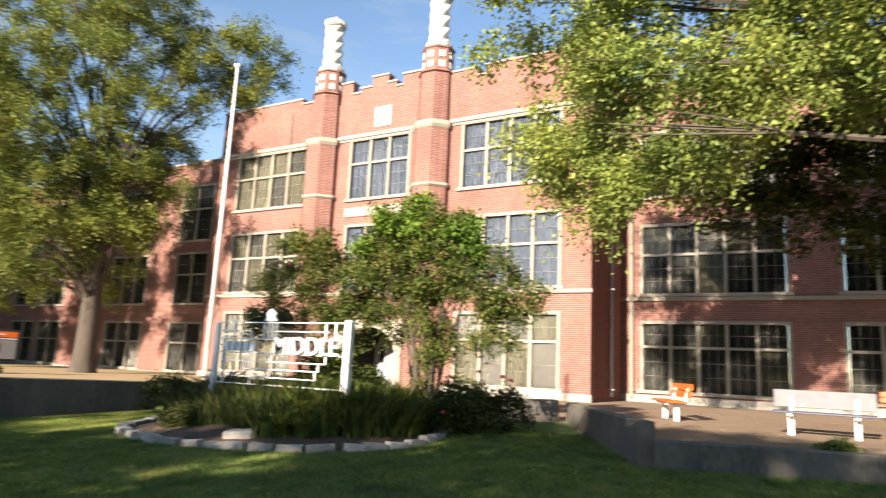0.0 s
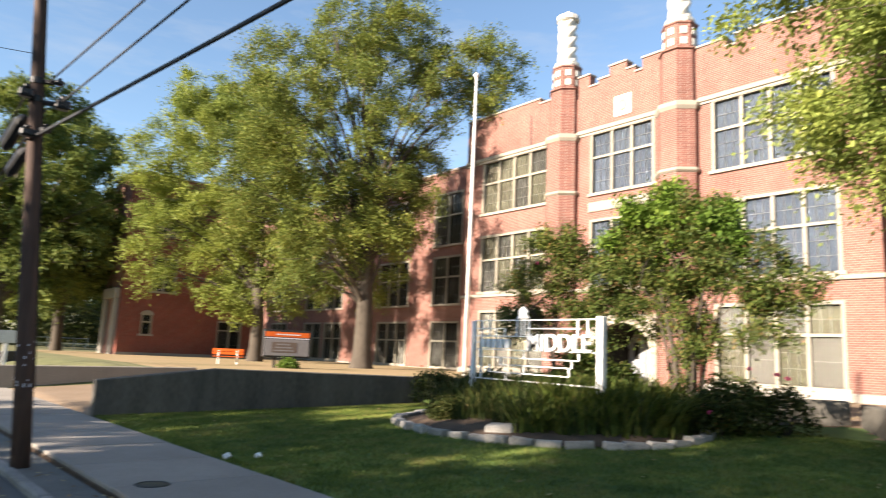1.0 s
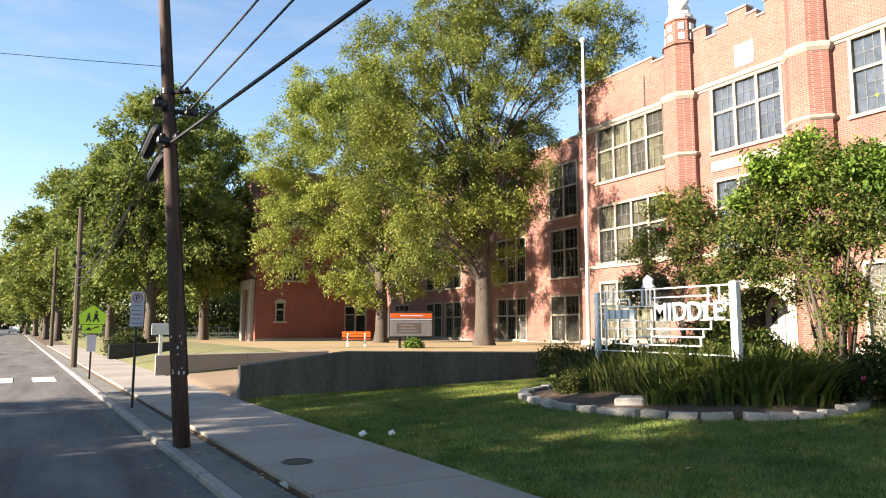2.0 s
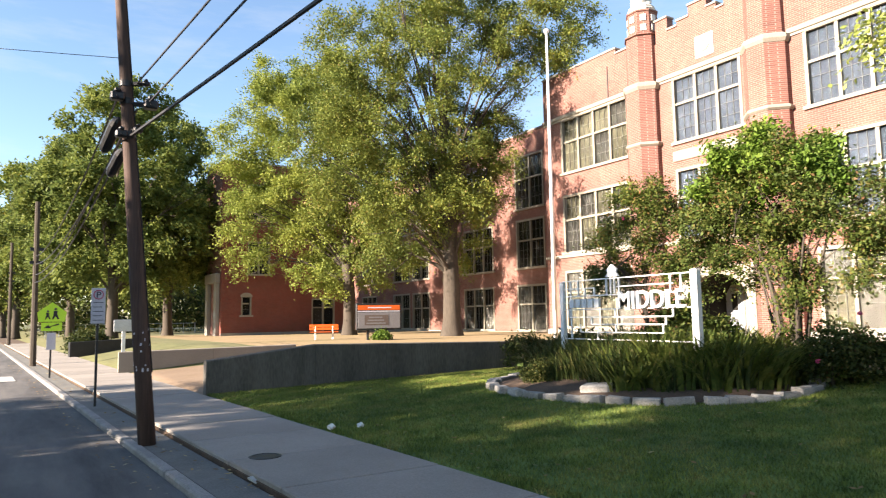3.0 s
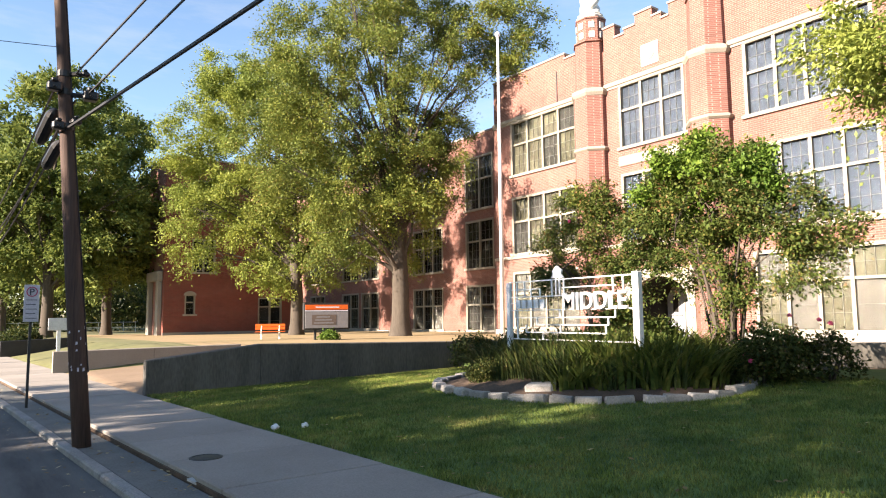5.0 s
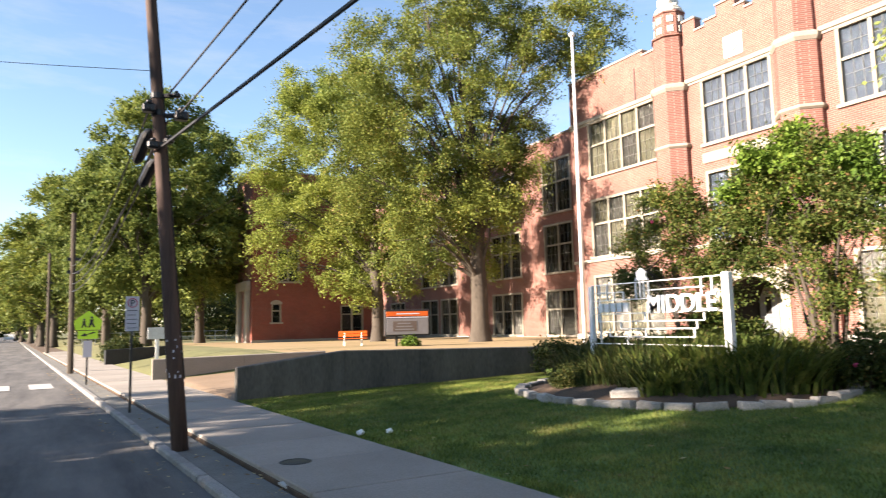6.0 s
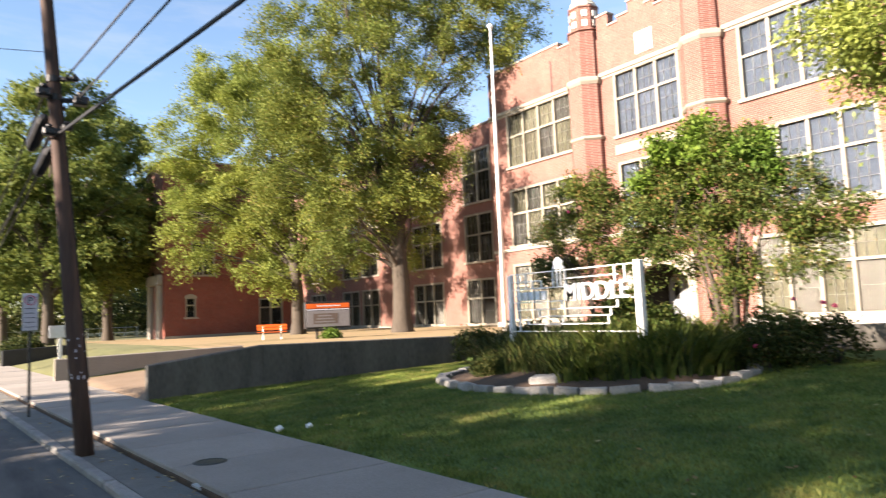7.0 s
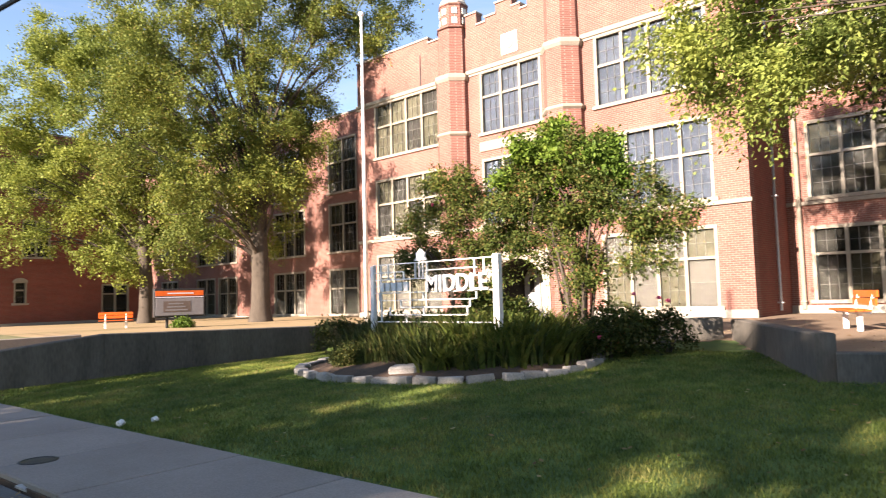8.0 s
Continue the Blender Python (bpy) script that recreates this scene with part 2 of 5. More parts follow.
TURF = leaf_material("turf blades", [(0.3, (0.075, 0.122, 0.03)), (0.48, (0.148, 0.205, 0.055)), (0.62, (0.22, 0.235, 0.078)), (0.76, (0.3, 0.26, 0.125))], 0.25, 2.2)


# ---- mesh helpers ----
def box(bm, x0, x1, y0, y1, z0, z1, bevel=0.0):
    vs = [bm.verts.new((x, y, z)) for x in (x0, x1) for y in (y0, y1) for z in (z0, z1)]
    fs = [bm.faces.new([vs[i] for i in q]) for q in ((0, 1, 3, 2), (4, 6, 7, 5), (0, 4, 5, 1), (2, 3, 7, 6), (0, 2, 6, 4), (1, 5, 7, 3))]
    if bevel:
        es = {e for f in fs for e in f.edges}
        bmesh.ops.bevel(bm, geom=list(es), offset=bevel, segments=1, affect="EDGES")
    return vs


def ring(bm, centre, radii, z, n=8, turn=0.0):
    return [bm.verts.new((centre[0] + radii * math.cos(turn + 2 * math.pi * i / n), centre[1] + radii * math.sin(turn + 2 * math.pi * i / n), z)) for i in range(n)]


def lathe(bm, centre, profile, n=8, turn=0.0, twist=0.0):
    """Stacked rings of (radius, z), closed at both ends."""
    rows = [ring(bm, centre, r, z, n, turn + twist * k) for k, (r, z) in enumerate(profile)]
    for a, b in zip(rows, rows[1:]):
        for i in range(n):
            bm.faces.new((a[i], a[(i + 1) % n], b[(i + 1) % n], b[i]))
    bm.faces.new(rows[0][::-1])
    bm.faces.new(rows[-1])


def prism(bm, outline, depth):
    """An outline of (x, y, z) points pushed along the vector depth."""
    a = [bm.verts.new(p) for p in outline]
    b = [bm.verts.new(Vector(p) + Vector(depth)) for p in outline]
    n = len(a)
    bm.faces.new(a)
    bm.faces.new(b[::-1])
    for i in range(n):
        bm.faces.new((a[i], b[i], b[(i + 1) % n], a[(i + 1) % n]))


def tube(bm, points, radii, n=6, caps=True):
    rows = []
    for k, p in enumerate(points):
        d = (Vector(points[min(k + 1, len(points) - 1)]) - Vector(points[max(k - 1, 0)])).normalized()
        u = d.orthogonal().normalized() if abs(d.z) < 0.999 else Vector((1, 0, 0))
        v = d.cross(u)
        r = float(radii[k] if hasattr(radii, "__len__") else radii)
        rows.append([bm.verts.new(Vector(p) + r * (math.cos(2 * math.pi * i / n) * u + math.sin(2 * math.pi * i / n) * v)) for i in range(n)])
    for a, b in zip(rows, rows[1:]):
        off = min(range(n), key=lambda o: sum((a[i].co - b[(i + o) % n].co).length for i in range(n)))
        for i in range(n):
            bm.faces.new((a[i], a[(i + 1) % n], b[(i + 1 + off) % n], b[(i + off) % n]))
    if caps:
        bm.faces.new(rows[0][::-1])
        bm.faces.new(rows[-1])


def mesh_of(name, bm, mat, smooth=False):
    bmesh.ops.recalc_face_normals(bm, faces=bm.faces)
    me = bpy.data.meshes.new(name)
    bm.to_mesh(me)
    bm.free()
    for m in mat if isinstance(mat, (list, tuple)) else (mat,):
        me.materials.append(m)
    if smooth:
        for p in me.polygons:
            p.use_smooth = True
    return me


def part(name, bm, mat, parent, label="", smooth=False):
    ob = new(name, mesh_of(name, bm, mat, smooth))
    ob.parent = parent
    if label:
        ob["label"] = label
    return ob


def box_part(name, mat, parent, x0, x1, y0, y1, z0, z1, label="", bevel=0.0):
    bm = bmesh.new()
    box(bm, x0, x1, y0, y1, z0, z1, bevel)
    return part(name, bm, mat, parent, label)


def thing(name, label, category, group="", kind=""):
    return tagged(new(name), label, category, group, kind)


def solid(name, bm, mat, label, category, group="", kind="", smooth=False):
    return tagged(new(name, mesh_of(name, bm, mat, smooth)), label, category, group, kind)


# ---- ground ----
LEAN = -0.055          # the road runs this much across x for each metre of y


def road_x(offset, y):
    return offset + LEAN * y


CURB_X, STRIP_X, WALK_X = 3.33, 3.78, 5.50
LAWN_EDGE = [(6.2, -30.0), (16.0, -30.0), (12.3, -2.0), (11.1, 2.4), (15.3, 4.95), (14.1, 6.3), (13.6, 10.0), (12.9, 14.7), (3.9, 14.7)]


def inside(x, y, poly):
    hit = False
    for (xa, ya), (xb, yb) in zip(poly, poly[1:] + poly[:1]):
        if (ya > y) != (yb > y) and x < (xb - xa) * (y - ya) / (yb - ya) + xa:
            hit = not hit
    return hit


def clamp(v, a=0.0, b=1.0):
    return max(a, min(b, v))


def lawn_z(x, y):
    d = max(0.0, x - road_x(WALK_X, y))
    return 0.135 + 0.052 * d * clamp((17 - y) / 7, 0.35, 1.0)


def ground_z(x, y):
    d = x - road_x(WALK_X, y)
    if d < 0:
        return -0.06 if x > road_x(CURB_X - 10.6, y) else 0.05
    if any(inside(x + a, y + b, LAWN_EDGE) for a, b in ((0, 0), (-0.32, 0), (0, -0.32), (0.3, 0), (0, 0.3), (-0.3, 0.3))):
        return lawn_z(x, y) + 0.012 * noise.noise((x * 1.5, y * 1.5, 0))
    far = 0.69 - 0.13 * clamp((y - 30) / 20)
    if 14.6 < y < 22.6:
        return 0.12 + (far - 0.12) * clamp(d / 9)
    if y >= 22.6:
        return 0.12 + (far - 0.12) * clamp(d / 3.5) + 0.02 * noise.noise((x * 0.5, y * 0.5, 0))
    return 0.69


def spaced(lo, hi, step, reach):
    out = list(np.arange(lo, hi + 1e-6, step))
    a, s = out[-1], step
    while a < reach:
        s *= 1.35
        a += s
        out.append(a)
    a, s = out[0], step
    while a > -reach:
        s *= 1.35
        a -= s
        out.insert(0, a)
    return out


def build_ground():
    xs, ys = spaced(-8, 20, 0.3, 2500), spaced(-8, 26, 0.3, 2500)
    verts = [(x, y, ground_z(x, y)) for y in ys for x in xs]
    nx = len(xs)
    faces, mats = [], []
    for j in range(len(ys) - 1):
        for i in range(nx - 1):
            faces.append((j * nx + i, j * nx + i + 1, (j + 1) * nx + i + 1, (j + 1) * nx + i))
            x, y = (xs[i] + xs[i + 1]) / 2, (ys[j] + ys[j + 1]) / 2
            if inside(x, y, LAWN_EDGE):
                mats.append(0)
            elif (y < 13 and 9 < x < 45 and y > -40) or (14.6 < y < 22.6 and 3 < x < 13):
                mats.append(2)
            elif 9 < x < 40 and y < 60 and y > 0:
                mats.append(1)
            else:
                mats.append(3)
    me = bpy.data.meshes.new("ground")
    me.from_pydata(verts, [], faces)
    for m in (LAWN, DRY, PLAZA, FAR_GRASS):
        me.materials.append(m)
    me.polygons.foreach_set("material_index", mats)
    for p in me.polygons:
        p.use_smooth = True
    return tagged(new("ground", me), "mown green lawn, dry yellow grass and brown paving", "ground", kind="structure")


build_ground()


def road_strip(name, x0, x1, z0, z1, mat, label, category, y0=-60.0, y1=900.0):
    bm = bmesh.new()
    a = [(road_x(x0, y0), y0), (road_x(x1, y0), y0), (road_x(x1, y1), y1), (road_x(x0, y1), y1)]
    prism(bm, [(x, y, z1) for x, y in a], (0, 0, z0 - z1))
    return solid(name, bm, mat, label, category, kind="structure")


road_strip("road", CURB_X - 10.5, CURB_X - 0.145, -0.3, 0.0, ASPHALT, "worn dark grey asphalt street", "road")
strip = road_strip("verge", CURB_X, STRIP_X - 0.03, -0.3, 0.062, VERGE, "narrow concrete strip between curb and sidewalk", "verge")
road_strip("sidewalk_base", STRIP_X + 0.0, WALK_X - 0.01, -0.3, 0.095, SOIL, "bedding under the sidewalk slabs", "pavement")


# ---- retaining walls ----
def wall_run(name, pts, thick, mat, label, joint=1.5):
    """A wall along plan points (x, y, foot z, top z), cast in panels with open joints and a chamfered top."""
    top = thing(name, label, "retaining wall", kind="structure")
    for (xa, ya, fa, ta), (xb, yb, fb, tb) in zip(pts, pts[1:]):
        run = Vector((xb - xa, yb - ya, 0))
        n = max(1, round(run.length / joint))
        side = Vector((-run.y, run.x, 0)).normalized() * thick
        for k in range(n):
            u, v = k / n, (k + 1) / n - 0.008 / run.length
            bm = bmesh.new()
            a, b = Vector((xa, ya, 0)) + run * u, Vector((xa, ya, 0)) + run * v
            za, zb = ta + (tb - ta) * u, ta + (tb - ta) * v
            ga, gb = fa + (fb - fa) * u - 0.35, fa + (fb - fa) * v - 0.35
            c = 0.02
            rows = []
            for p, g, z in ((a, ga, za), (b, gb, zb)):
                s = side.normalized()
                rows.append([bm.verts.new((*(p + s * o).xy, h)) for o, h in ((0, g), (0, z - c), (c, z), (thick - c, z), (thick, z - c), (thick, g))])
            for i in range(6):
                bm.faces.new((rows[0][i], rows[0][(i + 1) % 6], rows[1][(i + 1) % 6], rows[1][i]))
            bm.faces.new(rows[0])
            bm.faces.new(rows[1][::-1])
            part("panel", bm, mat, top)
    return top


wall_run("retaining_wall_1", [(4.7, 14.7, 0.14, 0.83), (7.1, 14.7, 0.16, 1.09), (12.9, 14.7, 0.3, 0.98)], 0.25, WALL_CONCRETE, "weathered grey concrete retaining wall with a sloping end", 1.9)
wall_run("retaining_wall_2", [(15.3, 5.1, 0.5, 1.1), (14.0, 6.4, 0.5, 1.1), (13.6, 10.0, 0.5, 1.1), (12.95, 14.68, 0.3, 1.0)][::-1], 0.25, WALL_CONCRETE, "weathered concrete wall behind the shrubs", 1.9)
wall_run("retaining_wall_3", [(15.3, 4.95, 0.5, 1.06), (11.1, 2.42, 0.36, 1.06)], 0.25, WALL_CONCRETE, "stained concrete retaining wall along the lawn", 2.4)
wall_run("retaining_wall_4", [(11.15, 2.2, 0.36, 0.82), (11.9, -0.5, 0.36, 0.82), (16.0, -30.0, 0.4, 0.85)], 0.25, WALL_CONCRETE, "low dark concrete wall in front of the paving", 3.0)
wall_run("low_wall_1", [(3.95, 22.7, 0.14, 0.76), (9.5, 22.7, 0.4, 0.8)], 0.22, LOW_CONCRETE, "low concrete wall in a pale, sunlit colour", 2.7)
wall_run("low_wall_2", [(3.3, 34.4, 0.14, 0.8), (6.4, 34.9, 0.4, 0.9)], 0.3, BLACK, "low black painted wall at the far steps", 2.5)


# ---- school building ----
def wall_with_openings(bm, axis, at, lo, hi, z0, z1, holes, thick, inward):
    """A wall in the plane axis = at, cut by rectangular holes (lo, hi, z0, z1), thick along inward."""
    us = sorted({lo, hi, *[h[0] for h in holes], *[h[1] for h in holes]})
    zs = sorted({z0, z1, *[h[2] for h in holes], *[h[3] for h in holes]})
    us, zs = [u for u in us if lo <= u <= hi], [z for z in zs if z0 <= z <= z1]
    cell = {}
    for i in range(len(us) - 1):
        for j in range(len(zs) - 1):
            uc, zc = (us[i] + us[i + 1]) / 2, (zs[j] + zs[j + 1]) / 2
            cell[i, j] = not any(h[0] < uc < h[1] and h[2] < zc < h[3] for h in holes)
    memo = {}

    def vert(i, j, back):
        if (i, j, back) not in memo:
            w = at + (thick * inward if back else 0)
            memo[i, j, back] = bm.verts.new((w, us[i], zs[j]) if axis == "x" else (us[i], w, zs[j]))
        return memo[i, j, back]

    for (i, j), full in cell.items():
        if not full:
            continue
        for back in (False, True):
            bm.faces.new([vert(i + a, j + b, back) for a, b in ((0, 0), (1, 0), (1, 1), (0, 1))])
        for di, dj, e in ((-1, 0, ((0, 0), (0, 1))), (1, 0, ((1, 0), (1, 1))), (0, -1, ((0, 0), (1, 0))), (0, 1, ((0, 1), (1, 1)))):
            if not cell.get((i + di, j + dj), False):
                (a, b), (c, d) = e
                bm.faces.new((vert(i + a, j + b, False), vert(i + c, j + d, False), vert(i + c, j + d, True), vert(i + a, j + b, True)))


def window(parent, axis, at, inward, lo, hi, z0, z1, lights, split, backs, bars=(3, 2), rim=0.12):
    """A stone-framed window: frame and sill, mullions, a transom at the share split of its height, panes with thin bars
    and behind each light a blind, a board or a dark sheet for the unlit room. axis and at give the wall's outer face."""
    win = new("window")
    win.parent = parent

    def slab(name, mat, par, u0, u1, za, zb, d0, d1, label=""):
        w0, w1 = sorted((at + inward * d0, at + inward * d1))
        if axis == "x":
            return box_part(name, mat, par, w0, w1, u0, u1, za, zb, label)
        return box_part(name, mat, par, u0, u1, w0, w1, za, zb, label)

    slab("sill", STONE, win, lo - 0.12, hi + 0.12, z0 - 0.13, z0, -0.09, 0.2)
    slab("frame", FRAME, win, lo, lo + rim, z0, z1, -0.03, 0.22)
    slab("frame", FRAME, win, hi - rim, hi, z0, z1, -0.03, 0.22)
    slab("frame", FRAME, win, lo + rim, hi - rim, z1 - rim, z1, -0.03, 0.22)
    step = (hi - lo - 2 * rim) / lights
    zt = z0 + (z1 - z0) * split
    slab("transom", FRAME, win, lo + rim, hi - rim, zt - 0.05, zt + 0.05, 0.02, 0.17)
    for k in range(1, lights):
        u = lo + rim + k * step
        slab("mullion", FRAME, win, u - 0.06, u + 0.06, z0, z1 - rim, 0.0, 0.2)
    for k in range(lights):
        a, b = lo + rim + k * step + 0.05, lo + rim + (k + 1) * step - 0.05
        for za, zb, low in ((z0 + 0.02, zt - 0.05, True), (zt + 0.05, z1 - rim, False)):
            pane = slab("pane", GLASS, win, a, b, za, zb, 0.11, 0.118)
            pane.visible_shadow = False
            bm = bmesh.new()
            cols, rows = bars
            if low and backs[k % len(backs)] is BLIND_TAN:
                rows = 1
                cols = 1
            d0, d1 = sorted((at + inward * 0.085, at + inward * 0.11))
            for i in range(1, cols):
                u = a + (b - a) * i / cols
                box(bm, *((d0, d1, u - 0.006, u + 0.006) if axis == "x" else (u - 0.006, u + 0.006, d0, d1)), za, zb)
            for i in range(1, rows + (1 if low else 0)):
                z = za + (zb - za) * i / (rows + (1 if low else 0))
                box(bm, *((d0, d1, a, b) if axis == "x" else (a, b, d0, d1)), z - 0.006, z + 0.006)
            if len(bm.verts):
                part("glazing_bar", bm, BAR, win)
            else:
                bm.free()
            # DARK sheets close to the glass stand for the shade of the room
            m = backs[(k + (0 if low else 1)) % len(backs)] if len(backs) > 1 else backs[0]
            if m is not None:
                slab("backing", m, win, a - 0.03, b + 0.03, za - 0.03, zb + 0.03, 0.122, 0.15)
    return win


FLOOR_Z = [(1.09, 3.88), (4.83, 7.75), (8.93, 11.75)]
school = thing("school_building", "three-storey red brick school with cream stone trim and twin turrets", "school building")
X0 = 24.9
bays = {"a": (21.36, 25.97, 4), "b": (15.55, 18.85, 3), "c": (8.63, 13.05, 4)}
holes = [(lo, hi, z0, z1) for k, (lo, hi, n) in bays.items() for f, (z0, z1) in enumerate(FLOOR_Z) if not (k == "b" and f == 0)]
DOOR = (15.45, 18.8, 0.6, 3.55)
bm = bmesh.new()
wall_with_openings(bm, "x", X0, 7.49, 27.3, 0.3, 13.55, holes + [DOOR], 0.45, 1)
part("wall", bm, BRICK_FRONT, school)
# return walls in the brick that is coloured darker for shade
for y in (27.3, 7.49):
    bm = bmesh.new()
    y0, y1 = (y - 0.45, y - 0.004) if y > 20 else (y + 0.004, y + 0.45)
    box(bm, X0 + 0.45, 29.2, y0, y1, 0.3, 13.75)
    part("wall", bm, BRICK_SHADED, school)

# parapet profiles: (from y, to y, top z)
for y0, y1, top in ((21.2, 22.0, 13.95), (22.0, 27.3, 14.2), (18.95, 19.6, 14.55), (18.45, 18.95, 13.95), (17.85, 18.45, 14.15), (16.95, 17.85, 14.6), (16.5, 16.95, 14.2), (16.15, 16.5, 13.95), (15.2, 16.15, 14.45), (12.4, 13.7, 14.05), (12.05, 12.4, 13.7), (7.49, 12.05, 14.1)):
    bm = bmesh.new()
    box(bm, X0 + 0.002, X0 + 0.4, y0 + 0.002, y1 - 0.002, 13.55, top)
    p = part("parapet", bm, BRICK_FRONT, school)
    bm = bmesh.new()
    box(bm, X0 - 0.06, X0 + 0.46, y0 - 0.03, y1 + 0.03, top, top + 0.09, 0.015)
    part("coping", bm, COPING, p)
box_part("roof", ASPHALT, school, X0 + 0.5, 44.0, 7.6, 27.2, 13.2, 13.4)

for y0, y1 in ((21.25, 27.34), (15.3, 19.6), (7.45, 13.6)):
    bm = bmesh.new()
    box(bm, X0 - 0.11, X0 - 0.002, y0, y1, 11.76, 11.94, 0.02)
    box(bm, X0 - 0.05, X0 - 0.003, y0, y1, 11.66, 11.757, 0.0)
    part("string_course", bm, STONE, school)
bm = bmesh.new()
box(bm, X0 - 0.09, X0 - 0.002, 7.42, 27.36, 4.54, 4.69, 0.02)
part("string_course", bm, STONE, school)
for y0, y1 in ((19.3, 27.36), (7.42, 15.6)):
    bm = bmesh.new()
    box(bm, X0 - 0.12, X0 - 0.002, y0, y1, 0.3, 0.96, 0.03)
    part("plinth", bm, PLINTH, school)
bm = bmesh.new()
box(bm, X0 - 0.06, X0 - 0.002, 15.5, 18.95, 8.08, 8.52, 0.03)
part("name_band", bm, STONE, school, "blank cream stone band over the second-floor windows")
bm = bmesh.new()
box(bm, X0 - 0.05, X0 - 0.002, 16.69, 17.57, 12.17, 13.12, 0.02)
panel = part("date_panel", bm, TERRACOTTA, school, "square cream stone panel with a worn carved shield")
bm = bmesh.new()
lathe(bm, (0, 0), [(0.02, 0.0), (0.27, 0.0), (0.27, 0.03), (0.2, 0.05), (0.16, 0.03)], 10)
bmesh.ops.rotate(bm, verts=bm.verts, matrix=Matrix.Rotation(radians(-90), 3, "Y"))
bmesh.ops.translate(bm, verts=bm.verts, vec=(X0 - 0.05, 17.13, 12.65))
part("shield", bm, STONE, panel)

for f, (z0, z1) in enumerate(FLOOR_Z):
    window(school, "x", X0, 1, *bays["a"][:2], z0, z1, 4, 0.56 if f else 0.6, [BLIND_OLIVE, DARK, BLIND_OLIVE, BLIND_OLIVE] if f == 2 else ([BLIND_OLIVE, DARK] if f else [BLIND_TAN, BLIND_OLIVE]))
    window(school, "x", X0, 1, *bays["c"][:2], z0, z1, 4, 0.56 if f else 0.6, [BLIND_GREY] if f else [BLIND_TAN, BLIND_OLIVE])
    if f:
        window(school, "x", X0, 1, *bays["b"][:2], z0, z1, 3, 0.58, [BLIND_GREY])


def turret(y):
    t = new("turret")
    t.parent = school
    c, turn = (X0 + 0.12, y), math.pi / 8
    bm = bmesh.new()
    lathe(bm, c, [(0.95, 0.3), (0.95, 4.5), (0.93, 8.9), (0.93, 11.55)], 8, turn)
    part("shaft", bm, BRICK_TURN, t)
    bm = bmesh.new()
    lathe(bm, c, [(0.82, 11.6), (0.8, 14.0)], 8, turn)
    part("shaft", bm, BRICK_TURN, t)
    for z, r, h in ((4.5, 0.95, 0.16), (8.95, 0.93, 0.2), (11.5, 0.93, 0.38)):
        bm = bmesh.new()
        lathe(bm, c, [(r + 0.02, z), (r + 0.1, z + h * 0.35), (r + 0.1, z + h * 0.7), (r * 0.9 if z > 11 else r + 0.01, z + h)], 8, turn)
        part("band", bm, STONE, t)
    bm = bmesh.new()
    lathe(bm, c, [(0.72, 14.0), (0.86, 14.06), (0.86, 14.12), (0.7, 14.16), (0.68, 15.15), (0.74, 15.2), (0.74, 15.26), (0.6, 15.3)], 8, turn)
    chim = part("chimney", bm, BRICK_TURN, t)
    for k in range(8):
        a = k * math.pi / 4
        for z in (14.28, 14.74):
            bm = bmesh.new()
            box(bm, 0.61, 0.675, -0.13, 0.13, z, z + 0.3, 0.01)
            bmesh.ops.rotate(bm, verts=bm.verts, matrix=Matrix.Rotation(a, 3, "Z"))
            bmesh.ops.translate(bm, verts=bm.verts, vec=(*c, 0))
            part("inset_block", bm, TERRACOTTA, chim)
    bm = bmesh.new()
    prof = [(0.62, 15.3), (0.66, 15.38), (0.58, 15.45), (0.60, 15.52), (0.5, 15.6)]
    lathe(bm, c, prof, 12)
    part("collar", bm, TERRACOTTA, chim)
    bm = bmesh.new()
    rows, n = [], 24
    for k in range(27):
        z = 15.6 + k * 0.08
        rows.append([bm.verts.new((c[0] + (0.42 + 0.055 * math.cos(4 * (a - k * 0.23))) * math.cos(a), c[1] + (0.42 + 0.055 * math.cos(4 * (a - k * 0.23))) * math.sin(a), z)) for a in (2 * math.pi * i / n for i in range(n))])
    for p, q in zip(rows, rows[1:]):
        for i in range(n):
            bm.faces.new((p[i], p[(i + 1) % n], q[(i + 1) % n], q[i]))
    bm.faces.new(rows[0][::-1])
    bm.faces.new(rows[-1])
    part("twisted_shaft", bm, TERRACOTTA, chim, "white twisted terracotta chimney stack", True)
    bm = bmesh.new()
    lathe(bm, c, [(0.48, 17.68), (0.56, 17.74), (0.54, 17.95), (0.45, 18.0), (0.3, 18.1), (0.08, 18.16), (0.06, 18.28)], 12)
    part("cap", bm, TERRACOTTA, chim)


bm = bmesh.new()
tube(bm, [(X0 - 0.03, 22.55, 11.95), (X0 - 0.03, 22.55, 13.5)], 0.025, 6)
part("conduit", bm, BLACK, school, "thin dark conduit on the brickwork")
bm = bmesh.new()
lathe(bm, (26.2, 26.9), [(0.3, 13.6), (0.3, 14.6), (0.36, 14.65), (0.36, 14.8), (0.3, 14.85), (0.3, 15.9), (0.4, 16.0), (0.1, 16.25)], 12)
part("roof_vent", bm, GALV, school, "grey ribbed metal roof vent")
turret(20.42)
turret(14.45)

# arched entrance
bm = bmesh.new()
mid, half, spring = (DOOR[0] + DOOR[1]) / 2, (DOOR[1] - DOOR[0]) / 2, 2.15
inner = [(mid + (half - 0.32) * math.cos(a), spring + 1.05 * math.sin(a)) for a in np.linspace(0, math.pi, 17)]
